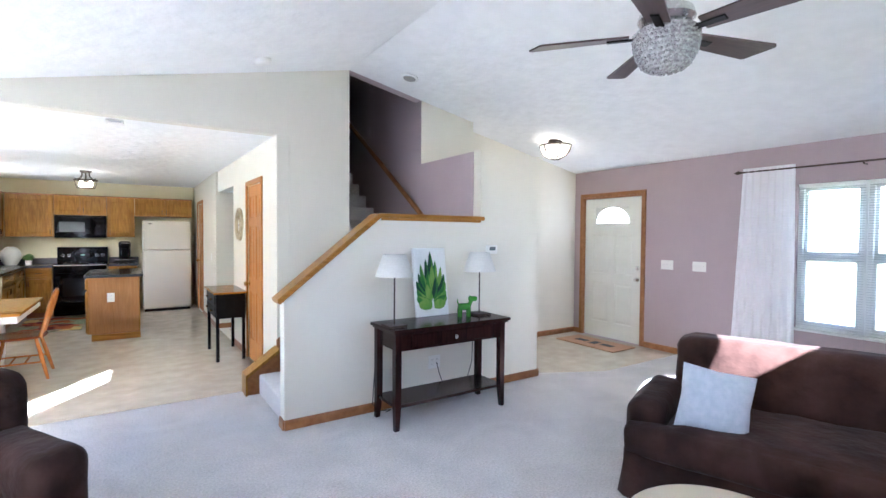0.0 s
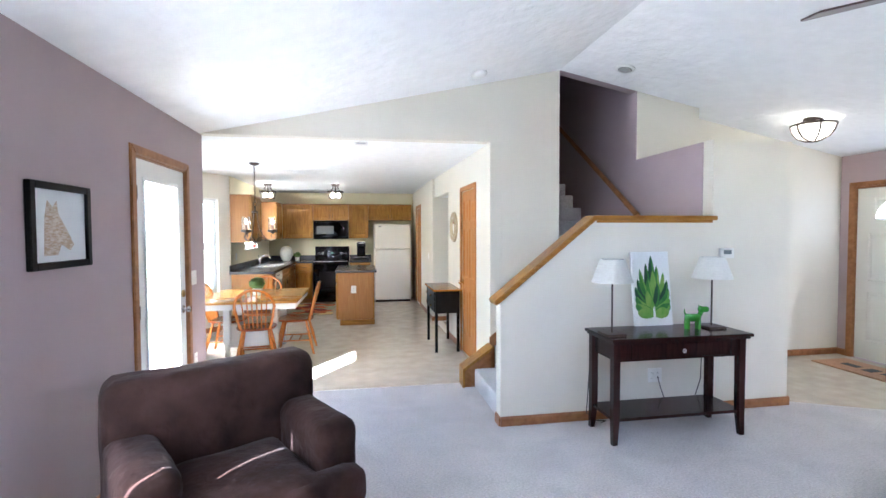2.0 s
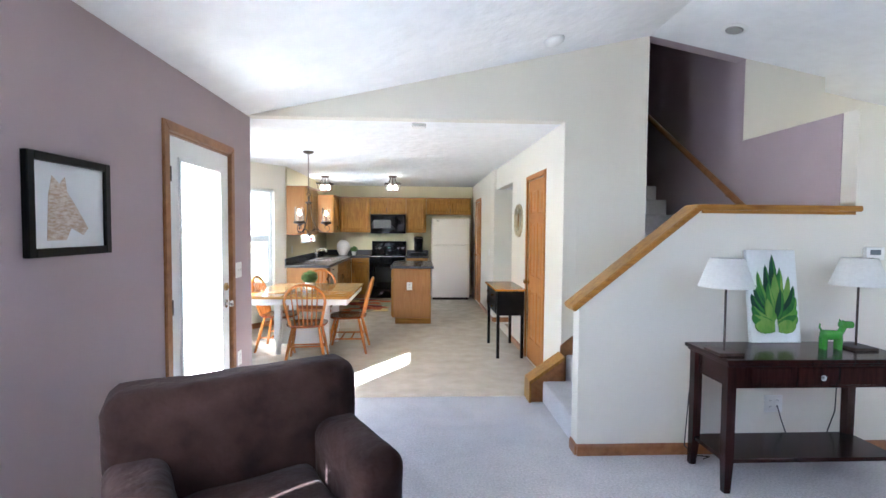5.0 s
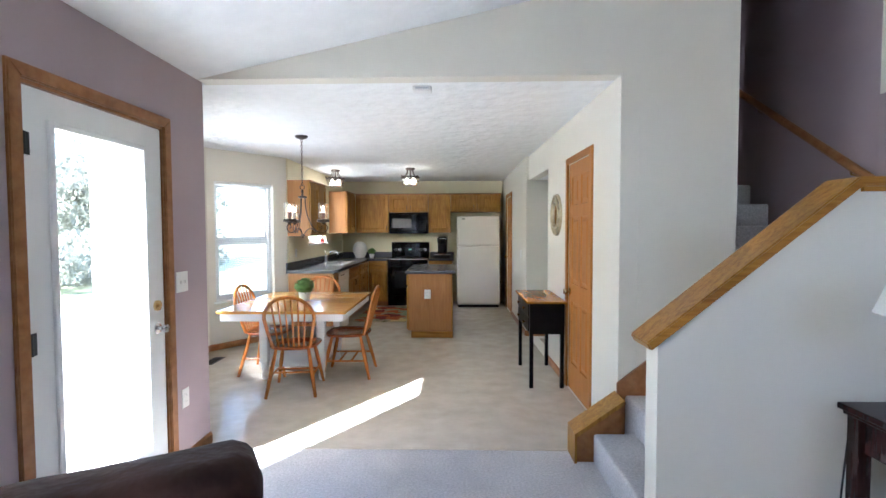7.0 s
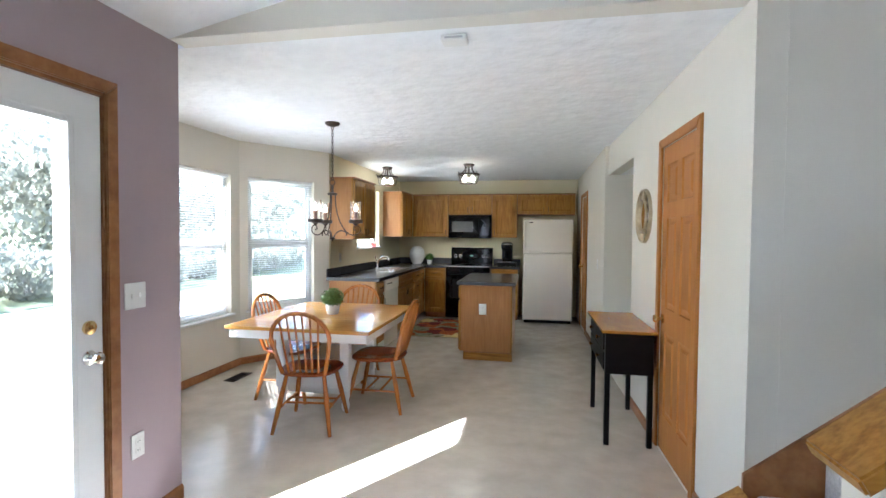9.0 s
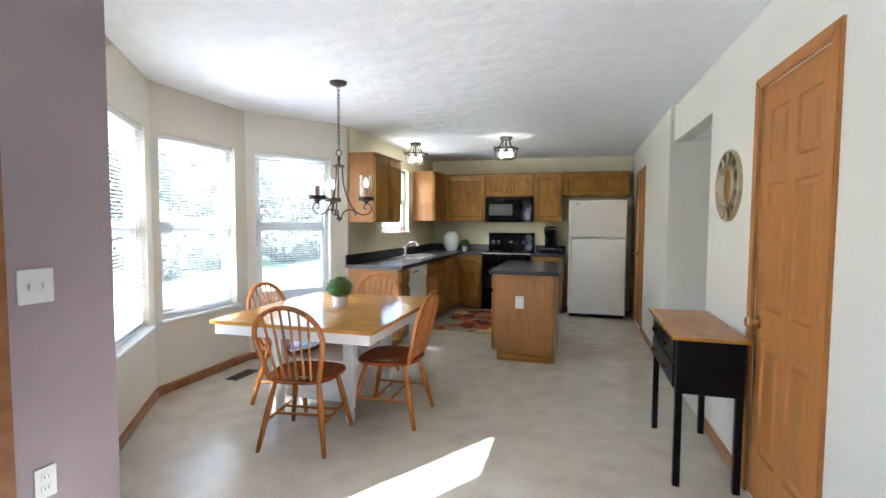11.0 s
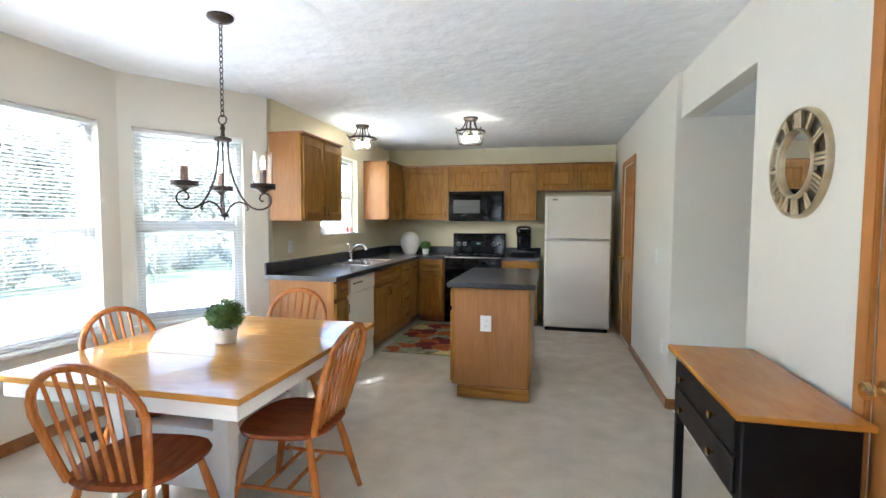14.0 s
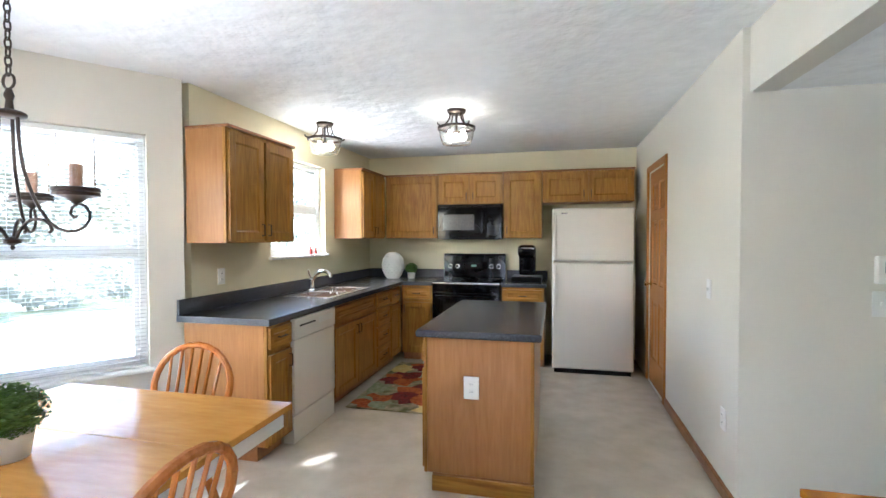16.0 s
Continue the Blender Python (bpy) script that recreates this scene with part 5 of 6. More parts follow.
lathe(bm, [(0.008, 1.79), (0.036, 1.792), (0.044, 1.797), (0.044, 1.806), (0.036, 1.811), (0.012, 1.818), (0.009, 1.845), (0.014, 1.86), (0.008, 1.88)], 24)
part("hub", bm, BRONZE, ch, smooth=True)
bm = bmesh.new()
lathe(bm, [(0.002, 1.372), (0.007, 1.380), (0.004, 1.386), (0.022, 1.394), (0.024, 1.404), (0.012, 1.412), (0.002, 1.416)], 18)
part("finial", bm, BRONZE, ch, smooth=True)
for k in range(3):
    a = radians(131.5 + 120 * k)
    c, s = math.cos(a), math.sin(a)
    bm = bmesh.new()
    tube(bm, [(r * c, r * s, z) for r, z in ((0.026, 1.80), (0.028, 1.74), (0.033, 1.68), (0.042, 1.63), (0.055, 1.585), (0.073, 1.54), (0.094, 1.50), (0.122, 1.462), (0.15, 1.441), (0.18, 1.431), (0.21, 1.433), (0.238, 1.446), (0.254, 1.468), (0.254, 1.492), (0.24, 1.512), (0.218, 1.519), (0.198, 1.508), (0.192, 1.488), (0.203, 1.475), (0.214, 1.479))], 0.0056, 7, 0.0046)
    part("scroll_arm", bm, BRONZE, ch, smooth=True)
    bm = bmesh.new()
    tube(bm, [(r * c, r * s, z) for r, z in ((0.010, 1.405), (0.022, 1.43), (0.038, 1.452), (0.06, 1.467), (0.085, 1.471), (0.108, 1.465), (0.124, 1.452), (0.130, 1.436), (0.122, 1.427))], 0.0054, 7)
    part("brace", bm, BRONZE, ch, smooth=True)
    cup = bmesh.new()
    lathe(cup, [(0.006, 1.515), (0.012, 1.522), (0.03, 1.536), (0.058, 1.541), (0.064, 1.543), (0.064, 1.552), (0.060, 1.555), (0.064, 1.558), (0.064, 1.568), (0.05, 1.57), (0.002, 1.57)], 24, (0.212 * c, 0.212 * s, 0))
    cu = part("candle_cup", cup, BRONZE, ch, smooth=True)
    bm = bmesh.new()
    lathe(bm, [(0.017, 1.57), (0.018, 1.64), (0.012, 1.646), (0.002, 1.646)], 16, (0.212 * c, 0.212 * s, 0))
    part("candle_sleeve", bm, material("brown_candle_sleeve", (0.30, 0.17, 0.11), 0.6, colour2=(0.38, 0.22, 0.15), scale=30), cu, smooth=True)
    bm = bmesh.new()
    lathe(bm, [(0.050, 1.57), (0.050, 1.735), (0.0475, 1.735), (0.0475, 1.57), (0.050, 1.57)], 28, (0.212 * c, 0.212 * s, 0), cap=False)
    g = part("glass_cylinder", bm, CLEAR_GLASS, cu, "clear glass cylinder", smooth=True)
    g.visible_shadow = False
    bm = bmesh.new()
    lathe(bm, [(0.006, 1.646), (0.012, 1.66), (0.013, 1.675), (0.006, 1.70), (0.001, 1.715)], 12, (0.212 * c, 0.212 * s, 0))
    part("bulb", bm, BULB, cu, "lit candle bulb", smooth=True)


# ---- dining ----
tab = thing("dining_table", "square dining table, honey oak top, white painted base", "dining table", pose(0.44, 7.60, 0))
for k, (a, b) in enumerate(((-0.675, -0.2265), (-0.2235, 0.2235), (0.2265, 0.675))):
    bm = bmesh.new()
    box(bm, (-0.59, a, 0.695), (0.59, b, 0.722), 0.003, seg=2)
    part("tabletop_leaf", bm, TABLE_WOOD, tab)
bm = bmesh.new()
for a, b in (((-0.565, -0.65), (0.565, -0.63)), ((-0.565, 0.63), (0.565, 0.65)), ((-0.565, -0.63), (-0.545, 0.63)), ((0.545, -0.63), (0.565, 0.63))):
    box(bm, (a[0], a[1], 0.625), (b[0], b[1], 0.695), 0.002)
part("apron", bm, WHITE, tab)
for x in (-0.28, 0.28):
    for y in (-0.35, 0.27):
        bm = bmesh.new()
        box(bm, (x - 0.038, y - 0.038, 0.17), (x + 0.038, y + 0.038, 0.696), 0.004)
        lathe(bm, [(0.024, 0.0), (0.03, 0.015), (0.034, 0.05), (0.026, 0.08), (0.036, 0.12), (0.036, 0.175)], 14, (x, y, 0))
        part("leg", bm, WHITE, tab)
bm = bmesh.new()
box(bm, (-0.26, -0.31, 0.11), (0.26, 0.23, 0.40), 0.004)
part("storage_box", bm, WHITE, tab)
for s in (-1, 1):
    box_part("box_panel", (s * 0.261, -0.25, 0.16), (s * 0.268, 0.17, 0.36), WHITE, tab)
box_part("box_panel", (-0.2, -0.319, 0.16), (0.2, -0.311, 0.36), WHITE, tab)


def windsor(m):
    """A hoop-back chair that faces +y."""
    c = thing("dining_chair", "honey oak hoop-back spindle chair, reddish saddle seat", "chair", m, "chairs round the dining table")
    bm = bmesh.new()
    n = 28
    def outline(f):
        a = 2 * math.pi * f
        x, y = math.cos(a), math.sin(a)
        k = (abs(x) ** 3 + abs(y) ** 3) ** (-1 / 3)
        w = 0.215 + 0.02 * y
        return x * k * w, y * k * 0.205
    rings = []
    for sc, z in ((0.86, 0.408), (0.97, 0.416), (1.0, 0.428), (0.98, 0.438), (0.88, 0.440), (0.6, 0.432), (0.25, 0.427)):
        rings.append([bm.verts.new((outline(k / n)[0] * sc, outline(k / n)[1] * sc, z)) for k in range(n)])
    for a, b in zip(rings, rings[1:]):
        for k in range(n):
            bm.faces.new((a[k], a[(k + 1) % n], b[(k + 1) % n], b[k]))
    bm.faces.new(rings[0][::-1])
    bm.faces.new(rings[-1])
    part("seat", bm, SEAT_WOOD, c, smooth=True)
    tilt = lambda z: -0.165 - 0.25 * (z - 0.43)
    def hoop(f):
        """Along the bow from one foot to the other."""
        if f < 0.3:
            k = f / 0.3
            return -0.150 - 0.055 * k ** 0.8, 0.43 + 0.27 * k
        if f > 0.7:
            k = (1 - f) / 0.3
            return 0.150 + 0.055 * k ** 0.8, 0.43 + 0.27 * k
        a = math.pi * (1 - (f - 0.3) / 0.4)
        return 0.205 * math.cos(a), 0.70 + 0.19 * math.sin(a)
    bm = bmesh.new()
    tube(bm, [(hoop(k / 30)[0], tilt(hoop(k / 30)[1]), hoop(k / 30)[1]) for k in range(31)], 0.0152, 8)
    part("hoop", bm, CHAIR_WOOD, c, smooth=True)
    for k in range(6):
        x = -0.105 + 0.042 * k
        top = 0.70 + 0.19 * math.sqrt(1 - (x * 1.3 / 0.205) ** 2)
        bm = bmesh.new()
        rod(bm, (x, tilt(0.43), 0.43), (x * 1.3, tilt(top), top), 0.0088, 0.0068, 8)
        part("spindle", bm, CHAIR_WOOD, c, smooth=True)
    feet = {}
    for sx in (-1, 1):
        for sy in (-1, 1):
            top, foot = Vector((sx * 0.135, sy * 0.13, 0.415)), Vector((sx * 0.205, sy * 0.222, 0.0))
            bm = bmesh.new()
            mid = top.lerp(foot, 0.45)
            rod(bm, foot, mid, 0.0125, 0.0185, 10)
            rod(bm, mid, top, 0.0185, 0.013, 10)
            part("leg", bm, CHAIR_WOOD, c, smooth=True)
            feet[(sx, sy)] = lambda f, t=top, q=foot: t.lerp(q, f)
    for sx in (-1, 1):
        bm = bmesh.new()
        rod(bm, feet[(sx, -1)](0.58), feet[(sx, 1)](0.58), 0.009, seg=8)
        part("stretcher", bm, CHAIR_WOOD, c, smooth=True)
    for yy in (-0.05, 0.06):
        bm = bmesh.new()
        rod(bm, (-0.17, yy, 0.175), (0.17, yy, 0.175), 0.009, seg=8)
        part("stretcher", bm, CHAIR_WOOD, c, smooth=True)
    return c


BIG = Matrix.Diagonal((1.03, 1.03, 1.0, 1.0))
c0 = windsor(pose(0.565, 6.96, -0.004, 0, 0, 7) @ BIG)
copy_thing(c0, pose(0.945, 7.465, -0.004, 0, 0, 91) @ BIG)
copy_thing(c0, pose(0.10, 7.535, -0.004, 0, 0, -91) @ BIG)
copy_thing(c0, pose(0.39, 8.18, -0.004, 0, 0, 179) @ BIG)


def topiary(m, r, pot_h, pot_r, label):
    t = thing("potted_plant", label, "plant", m)
    bm = bmesh.new()
    lathe(bm, [(pot_r * 0.78, 0), (pot_r * 0.82, 0.004), (pot_r, pot_h * 0.92), (pot_r, pot_h), (pot_r * 0.9, pot_h), (pot_r * 0.86, pot_h * 0.85), (0.002, pot_h * 0.85)], 28)
    part("pot", bm, CERAMIC, t, "white ceramic pot", smooth=True)
    bm = bmesh.new()
    rnd = random.Random(5)
    for k in range(1300):
        d = Vector((rnd.gauss(0, 1), rnd.gauss(0, 1), rnd.gauss(0, 1))).normalized()
        p = d * r * rnd.uniform(0.72, 1.03)
        p.z = p.z * 0.82 + pot_h + r * 0.62
        s = r * rnd.uniform(0.07, 0.13)
        q = (d + Vector((rnd.uniform(-1, 1), rnd.uniform(-1, 1), rnd.uniform(-1, 1))) * 0.8).to_track_quat("Z", "Y").to_matrix()
        v = [bm.verts.new(p + q @ Vector(o)) for o in ((-s, 0, 0), (0, -s * 0.5, s * 0.3), (s, 0, 0), (0, s * 0.5, s * 0.3))]
        bm.faces.new(v)
    part("foliage", bm, LEAF, t, kind="stuff")
    bm = bmesh.new()
    bmesh.ops.create_icosphere(bm, subdivisions=2, radius=r * 0.72, matrix=Matrix.Translation((0, 0, pot_h + r * 0.6)) @ Matrix.Diagonal((1, 1, 0.82, 1)))
    part("foliage_core", bm, LEAF, t, smooth=True)
    return t


topiary(pose(0.44, 7.625, 0.722), 0.10, 0.085, 0.062, "clipped round green plant in a white pot on the table")

desk = thing("side_desk", "black writing desk with drawers and an orange wood top", "desk", pose(0, 0, -0.004))
bm = bmesh.new()
box(bm, (2.675, 6.985, 0.785), (3.035, 7.825, 0.806), 0.004, seg=2)
part("desktop", bm, DESK_WOOD, desk)
bm = bmesh.new()
box(bm, (2.705, 7.02, 0.50), (3.02, 7.79, 0.786), 0.003)
part("carcase", bm, BLACK_SATIN, desk)
for z0, z1 in ((0.655, 0.77), (0.52, 0.64)):
    d = box_part("drawer_front", (2.694, 7.06, z0), (2.706, 7.75, z1), BLACK_SATIN, desk)
    for y in (7.22, 7.59):
        bm = bmesh.new()
        lathe(bm, [(0.001, 0), (0.005, 0), (0.005, 0.012), (0.013, 0.018), (0.014, 0.026), (0.002, 0.03)], 14)
        part("drawer_knob", bm, BRASS, d, "brass knob", smooth=True).matrix_basis = pose(2.694, y, (z0 + z1) / 2, 0, -90)
for x in (2.722, 3.002):
    for y in (7.04, 7.77):
        bm = bmesh.new()
        box(bm, (x - 0.017, y - 0.017, 0.0), (x + 0.017, y + 0.017, 0.51), 0.002)
        part("leg", bm, BLACK_SATIN, desk)

clock = thing("wall_mirror", "round antique gold mirror framed with numeral strokes", "mirror", DINE @ pose(0, 7.525 - HEAD_Y, 1.60, 0, 0, -90))
bm = bmesh.new()
lathe(bm, [(0.115, 0.012), (0.12, 0.03), (0.128, 0.034), (0.134, 0.024), (0.134, 0.012), (0.115, 0.012)], 48, cap=False)
part("inner_ring", bm, PEWTER, clock, smooth=True).matrix_basis = pose(0, 0, 0, 90)
bm = bmesh.new()
lathe(bm, [(0.197, 0.006), (0.198, 0.022), (0.204, 0.025), (0.21, 0.016), (0.21, 0.0), (0.197, 0.0)], 56, cap=False)
part("outer_ring", bm, PEWTER, clock, smooth=True).matrix_basis = pose(0, 0, 0, 90)
bm = bmesh.new()
lathe(bm, [(0.12, 0.002), (0.195, 0.002), (0.195, 0.007), (0.12, 0.007), (0.12, 0.002)], 56, cap=False)
part("back_ring", bm, material("aged_bronze_mirror", (0.06, 0.048, 0.034), 0.34, 0.8, colour2=(0.24, 0.20, 0.15), scale=26), clock, smooth=True).matrix_basis = pose(0, 0, 0, 90)
bm = bmesh.new()
lathe(bm, [(0.001, 0.008), (0.116, 0.008), (0.116, 0.016), (0.001, 0.016)], 48)
part("mirror_glass", bm, MIRROR, clock, "round mirror glass").matrix_basis = pose(0, 0, 0, 90)
NUM = ("XII", "I", "II", "III", "IIII", "V", "VI", "VII", "VIII", "IX", "X", "XI")
for k, text in enumerate(NUM):
    bm = bmesh.new()
    unit = {"I": 0.0165, "V": 0.032, "X": 0.032}
    total = sum(unit[ch0] for ch0 in text)
    x = -total / 2
    for ch0 in text:
        w = unit[ch0]
        if ch0 == "I":
            box(bm, (x + w / 2 - 0.0058, -0.024, 0.130), (x + w / 2 + 0.0058, -0.008, 0.196), 0.0015)
        else:
            for sgn in (-1, 1):
                lo = x + w / 2 if ch0 == "V" else x + w / 2 - sgn * 0.010
                rod(bm, (lo, -0.016, 0.132), (x + w / 2 + sgn * 0.010, -0.016, 0.194), 0.0068, seg=6)
        x += w
    part("numeral", bm, PEWTER, clock).matrix_basis = pose(0, 0, 0, 0, 30 * k, 0)


# ---- kitchen ----
def shaker_front(name, w, h, mat, parent, m, pull="right", knob_z=None, t=0.019):
    """A cabinet front with a framed sunken panel and a dark bar pull, on its face y = 0 looking along -y."""
    s = min(0.058, w * 0.22, h * 0.28)
    d = part(name, panelled_leaf(w, h, t, [(s, w - s, s, h - s)], 0.014, True), mat, parent)
    d.matrix_basis = m
    bm = bmesh.new()
    if pull == "bar":
        u, z = w / 2, h / 2
        tube(bm, [(u - 0.04, 0, z), (u - 0.038, -0.022, z), (u + 0.038, -0.022, z), (u + 0.04, 0, z)], 0.005, 6)
    else:
        u = w - 0.028 if pull == "right" else 0.028
        z = knob_z if knob_z is not None else h * 0.5
        tube(bm, [(u, 0, z - 0.04), (u, -0.022, z - 0.038), (u, -0.022, z + 0.038), (u, 0, z + 0.04)], 0.005, 6)
    part("handle", bm, BRONZE, d, "dark bronze bar handle", smooth=True)
    return d


def upper(name, m, w, h, depth, doors, crown=True):
    """A wall cabinet: x across, its face at y = 0 looking along -y, its back at y = depth, its foot at z = 0."""
    c = thing(name, "golden oak wall cabinet with framed doors", "cabinet", m, "kitchen wall cabinets")
    bm = bmesh.new()
    box(bm, (0, 0.02, 0), (w, depth, h), 0.002)
    part("body", bm, OAK_SIDE, c)
    bm = bmesh.new()
    for a, b in (((0, 0), (w, 0.02)), ((0, h - 0.03), (w, h)), ((0, 0.02), (0.02, h - 0.03)), ((w - 0.02, 0.02), (w, h - 0.03))):
        box(bm, (a[0], 0.0, a[1]), (b[0], 0.0195, b[1]))
    if len(doors) == 2:
        box(bm, (w / 2 - 0.02, 0.0, 0.02), (w / 2 + 0.02, 0.0195, h - 0.03))
    part("face_frame", bm, OAK, c)
    if crown:
        box_part("top_moulding", (-0.006, -0.026, h - 0.004), (w + 0.006, depth, h + 0.014), OAK_TRIM, c)
    n = len(doors)
    gap = 0.022
    dw = (w - 0.036 - gap * (n - 1)) / n
    for k, pull in enumerate(doors):
        shaker_front("door", dw, h - 0.046, OAK, c, pose(0.018 + (dw + gap) * k, -0.019, 0.015), pull, 0.075)
    return c


def base_cabinet(m, w, depth, kind, end=False):
    """A floor cabinet 0.87 high, its face at y = 0 looking along -y."""
    c = thing("base_cabinet", "golden oak floor cabinet with framed fronts", "cabinet", m, "kitchen floor cabinets")
    bm = bmesh.new()
    box(bm, (0, 0.02, 0.095), (w, depth, 0.87), 0.002)
    part("body", bm, OAK_SIDE, c)
    box_part("plinth", (0, 0.075, 0), (w, depth, 0.096), OAK_TRIM, c)
    bm = bmesh.new()
    for a, b in (((0, 0.096), (w, 0.12)), ((0, 0.845), (w, 0.87)), ((0, 0.12), (0.02, 0.845)), ((w - 0.02, 0.12), (w, 0.845)), ((0.02, 0.685), (w - 0.02, 0.71))):
        box(bm, (a[0], 0.0, a[1]), (b[0], 0.0195, b[1]))
    part("face_frame", bm, OAK, c)
    if kind == "drawers":
        for z, h in ((0.715, 0.13), (0.52, 0.175), (0.32, 0.185), (0.115, 0.19)):
            shaker_front("drawer_front", w - 0.03, h, OAK_X, c, pose(0.015, -0.019, z), "bar")
        return c
    n = 2 if kind.endswith("2") else 1
    dw = (w - 0.024) / n
    for k in range(n):
        shaker_front("door", dw - 0.006, 0.565, OAK, c, pose(0.015 + dw * k, -0.019, 0.11), "left" if (k == 1 or kind == "left") else "right", 0.49)
    if kind.startswith("sink"):
        d = part("false_front", panelled_leaf(w - 0.03, 0.13, 0.019, [(0.04, w - 0.07, 0.03, 0.10)], 0.008), OAK_X, c)
        d.matrix_basis = pose(0.015, -0.019, 0.715)
    else:
        shaker_front("drawer_front", w - 0.03, 0.13, OAK_X, c, pose(0.015, -0.019, 0.715), "bar")
    return c


def facing_east(y1, x=0.35):
    """A pose for a cabinet on the west run, its face at x looking east, starting at y1 and running north."""
    return pose(x, y1, -0.004, 0, 0, 90)


bc = base_cabinet(facing_east(9.10), 0.27, 0.61, "right")
base_cabinet(facing_east(9.985), 0.92, 0.61, "sink2")
base_cabinet(facing_east(10.91), 0.40, 0.61, "drawers")
base_cabinet(facing_east(11.315), 0.33, 0.61, "right")
base_cabinet(pose(0.372, 11.665, -0.004), 0.36, 0.61, "left")
base_cabinet(pose(1.525, 11.665, -0.004), 0.45, 0.61, "right")

UZ, UH = 1.40, 0.75
upper("wall_cabinet", pose(0.03, 9.15, 1.375, 0, 0, 90), 0.79, UH + 0.005, 0.305, ("right", "left"))
upper("wall_cabinet", pose(0.05, 11.28, UZ, 0, 0, 90), 0.675, UH, 0.325, ("right", "left"))
upper("wall_cabinet", pose(0.075, 11.96, UZ), 0.655, UH, 0.335, ("right",))
upper("wall_cabinet", pose(0.735, 11.96, 1.80), 0.765, 0.35, 0.335, ("right", "left"))
upper("wall_cabinet", pose(1.505, 11.96, UZ), 0.435, UH, 0.335, ("left",))
upper("wall_cabinet", pose(1.945, 11.96, 1.80), 0.975, 0.35, 0.335, ("right", "left"))

# worktops
wt = thing("worktop", "charcoal laminate worktop with upstand along the walls", "worktop")
SX0, SX1, SY0, SY1 = -0.13, 0.27, 10.10, 10.88
bm = bmesh.new()
for a, b in (((KW + 0.001, 9.06), (0.395, SY0)), ((KW + 0.001, SY0), (SX0, SY1)), ((SX1, SY0), (0.395, SY1)), ((KW + 0.001, SY1), (0.395, KN - 0.001)), ((0.395, 11.635), (0.735, KN - 0.001))):
    box(bm, (a[0], a[1], 0.867), (b[0], b[1], 0.908))
bmesh.ops.remove_doubles(bm, verts=list(bm.verts), dist=0.0005)
part("slab", bm, COUNTER, wt)
bm = bmesh.new()
box(bm, (KW + 0.001, 9.06, 0.908), (KW + 0.022, KN - 0.001, 1.01), 0.004)
box(bm, (KW + 0.022, KN - 0.022, 0.908), (0.735, KN - 0.001, 1.01), 0.004)
part("upstand", bm, COUNTER, wt)
wr = thing("worktop", "short charcoal laminate worktop between stove and refrigerator", "worktop")
box_part("slab", (1.512, 11.635, 0.867), (2.0, KN - 0.001, 0.908), COUNTER, wr, bevel=0.006)
box_part("upstand", (1.512, KN - 0.022, 0.908), (2.0, KN - 0.001, 1.01), COUNTER, wr)

# sink and tap
sink = thing("sink", "double bowl stainless steel sink set in the worktop", "sink")
bm = bmesh.new()
for a, b in (((SX0 - 0.02, SY0 - 0.02), (SX1 + 0.02, SY0 + 0.02)), ((SX0 - 0.02, SY1 - 0.02), (SX1 + 0.02, SY1 + 0.02)), ((SX0 - 0.02, SY0 + 0.02), (SX0 + 0.06, SY1 - 0.02)), ((SX1 - 0.02, SY0 + 0.02), (SX1 + 0.02, SY1 - 0.02)), ((SX0 + 0.06, 10.475), (SX1 - 0.02, 10.505))):
    box(bm, (a[0], a[1], 0.905), (b[0], b[1], 0.914), 0.002)
part("rim", bm, STEEL, sink)
for y0, y1 in ((SY0 + 0.02, 10.475), (10.505, SY1 - 0.02)):
    bm = bmesh.new()
    x0, x1, zb = SX0 + 0.06, SX1 - 0.02, 0.75
    box(bm, (x0 - 0.004, y0 - 0.004, zb), (x1 + 0.004, y1 + 0.004, zb + 0.004))
    box(bm, (x0 - 0.004, y0 - 0.004, zb), (x0, y1 + 0.004, 0.906))
    box(bm, (x1, y0 - 0.004, zb), (x1 + 0.004, y1 + 0.004, 0.906))
    box(bm, (x0, y0 - 0.004, zb), (x1, y0, 0.906))
    box(bm, (x0, y1, zb), (x1, y1 + 0.004, 0.906))
    part("bowl", bm, STEEL, sink)
tap = thing("kitchen_tap", "chrome kitchen tap with curved spout and lever", "tap", pose(-0.115, 10.49, 0.914))
bm = bmesh.new()
lathe(bm, [(0.001, 0), (0.028, 0), (0.034, 0.012), (0.026, 0.02), (0.026, 0.11), (0.014, 0.12), (0.001, 0.122)], 20)
part("body", bm, CHROME, tap, smooth=True)
bm = bmesh.new()
tube(bm, [(0.0, 0, 0.08), (0.04, 0, 0.15), (0.09, 0, 0.185), (0.15, 0, 0.185), (0.185, 0, 0.16), (0.19, 0, 0.13)], 0.017, 10)
part("spout", bm, CHROME, tap, smooth=True)
bm = bmesh.new()
tube(bm, [(0, 0, 0.115), (-0.005, -0.03, 0.16), (-0.005, -0.05, 0.20)], 0.007, 8)
part("lever", bm, CHROME, tap, smooth=True)

# dishwasher
dw = thing("dishwasher", "bisque built-in dishwasher under the worktop", "dishwasher", facing_east(9.378, 0.372))
box_part("body", (0.0, 0.03, 0.09), (0.60, 0.60, 0.862), BISQUE, dw)
box_part("door", (0.002, 0.0, 0.20), (0.598, 0.03, 0.715), BISQUE, dw, bevel=0.004)
cp = box_part("control_panel", (0.002, -0.008, 0.72), (0.598, 0.03, 0.862), BISQUE, dw, bevel=0.006)
box_part("vent_slot", (0.06, -0.0095, 0.80), (0.28, -0.007, 0.812), DARK, cp, bevel=0)
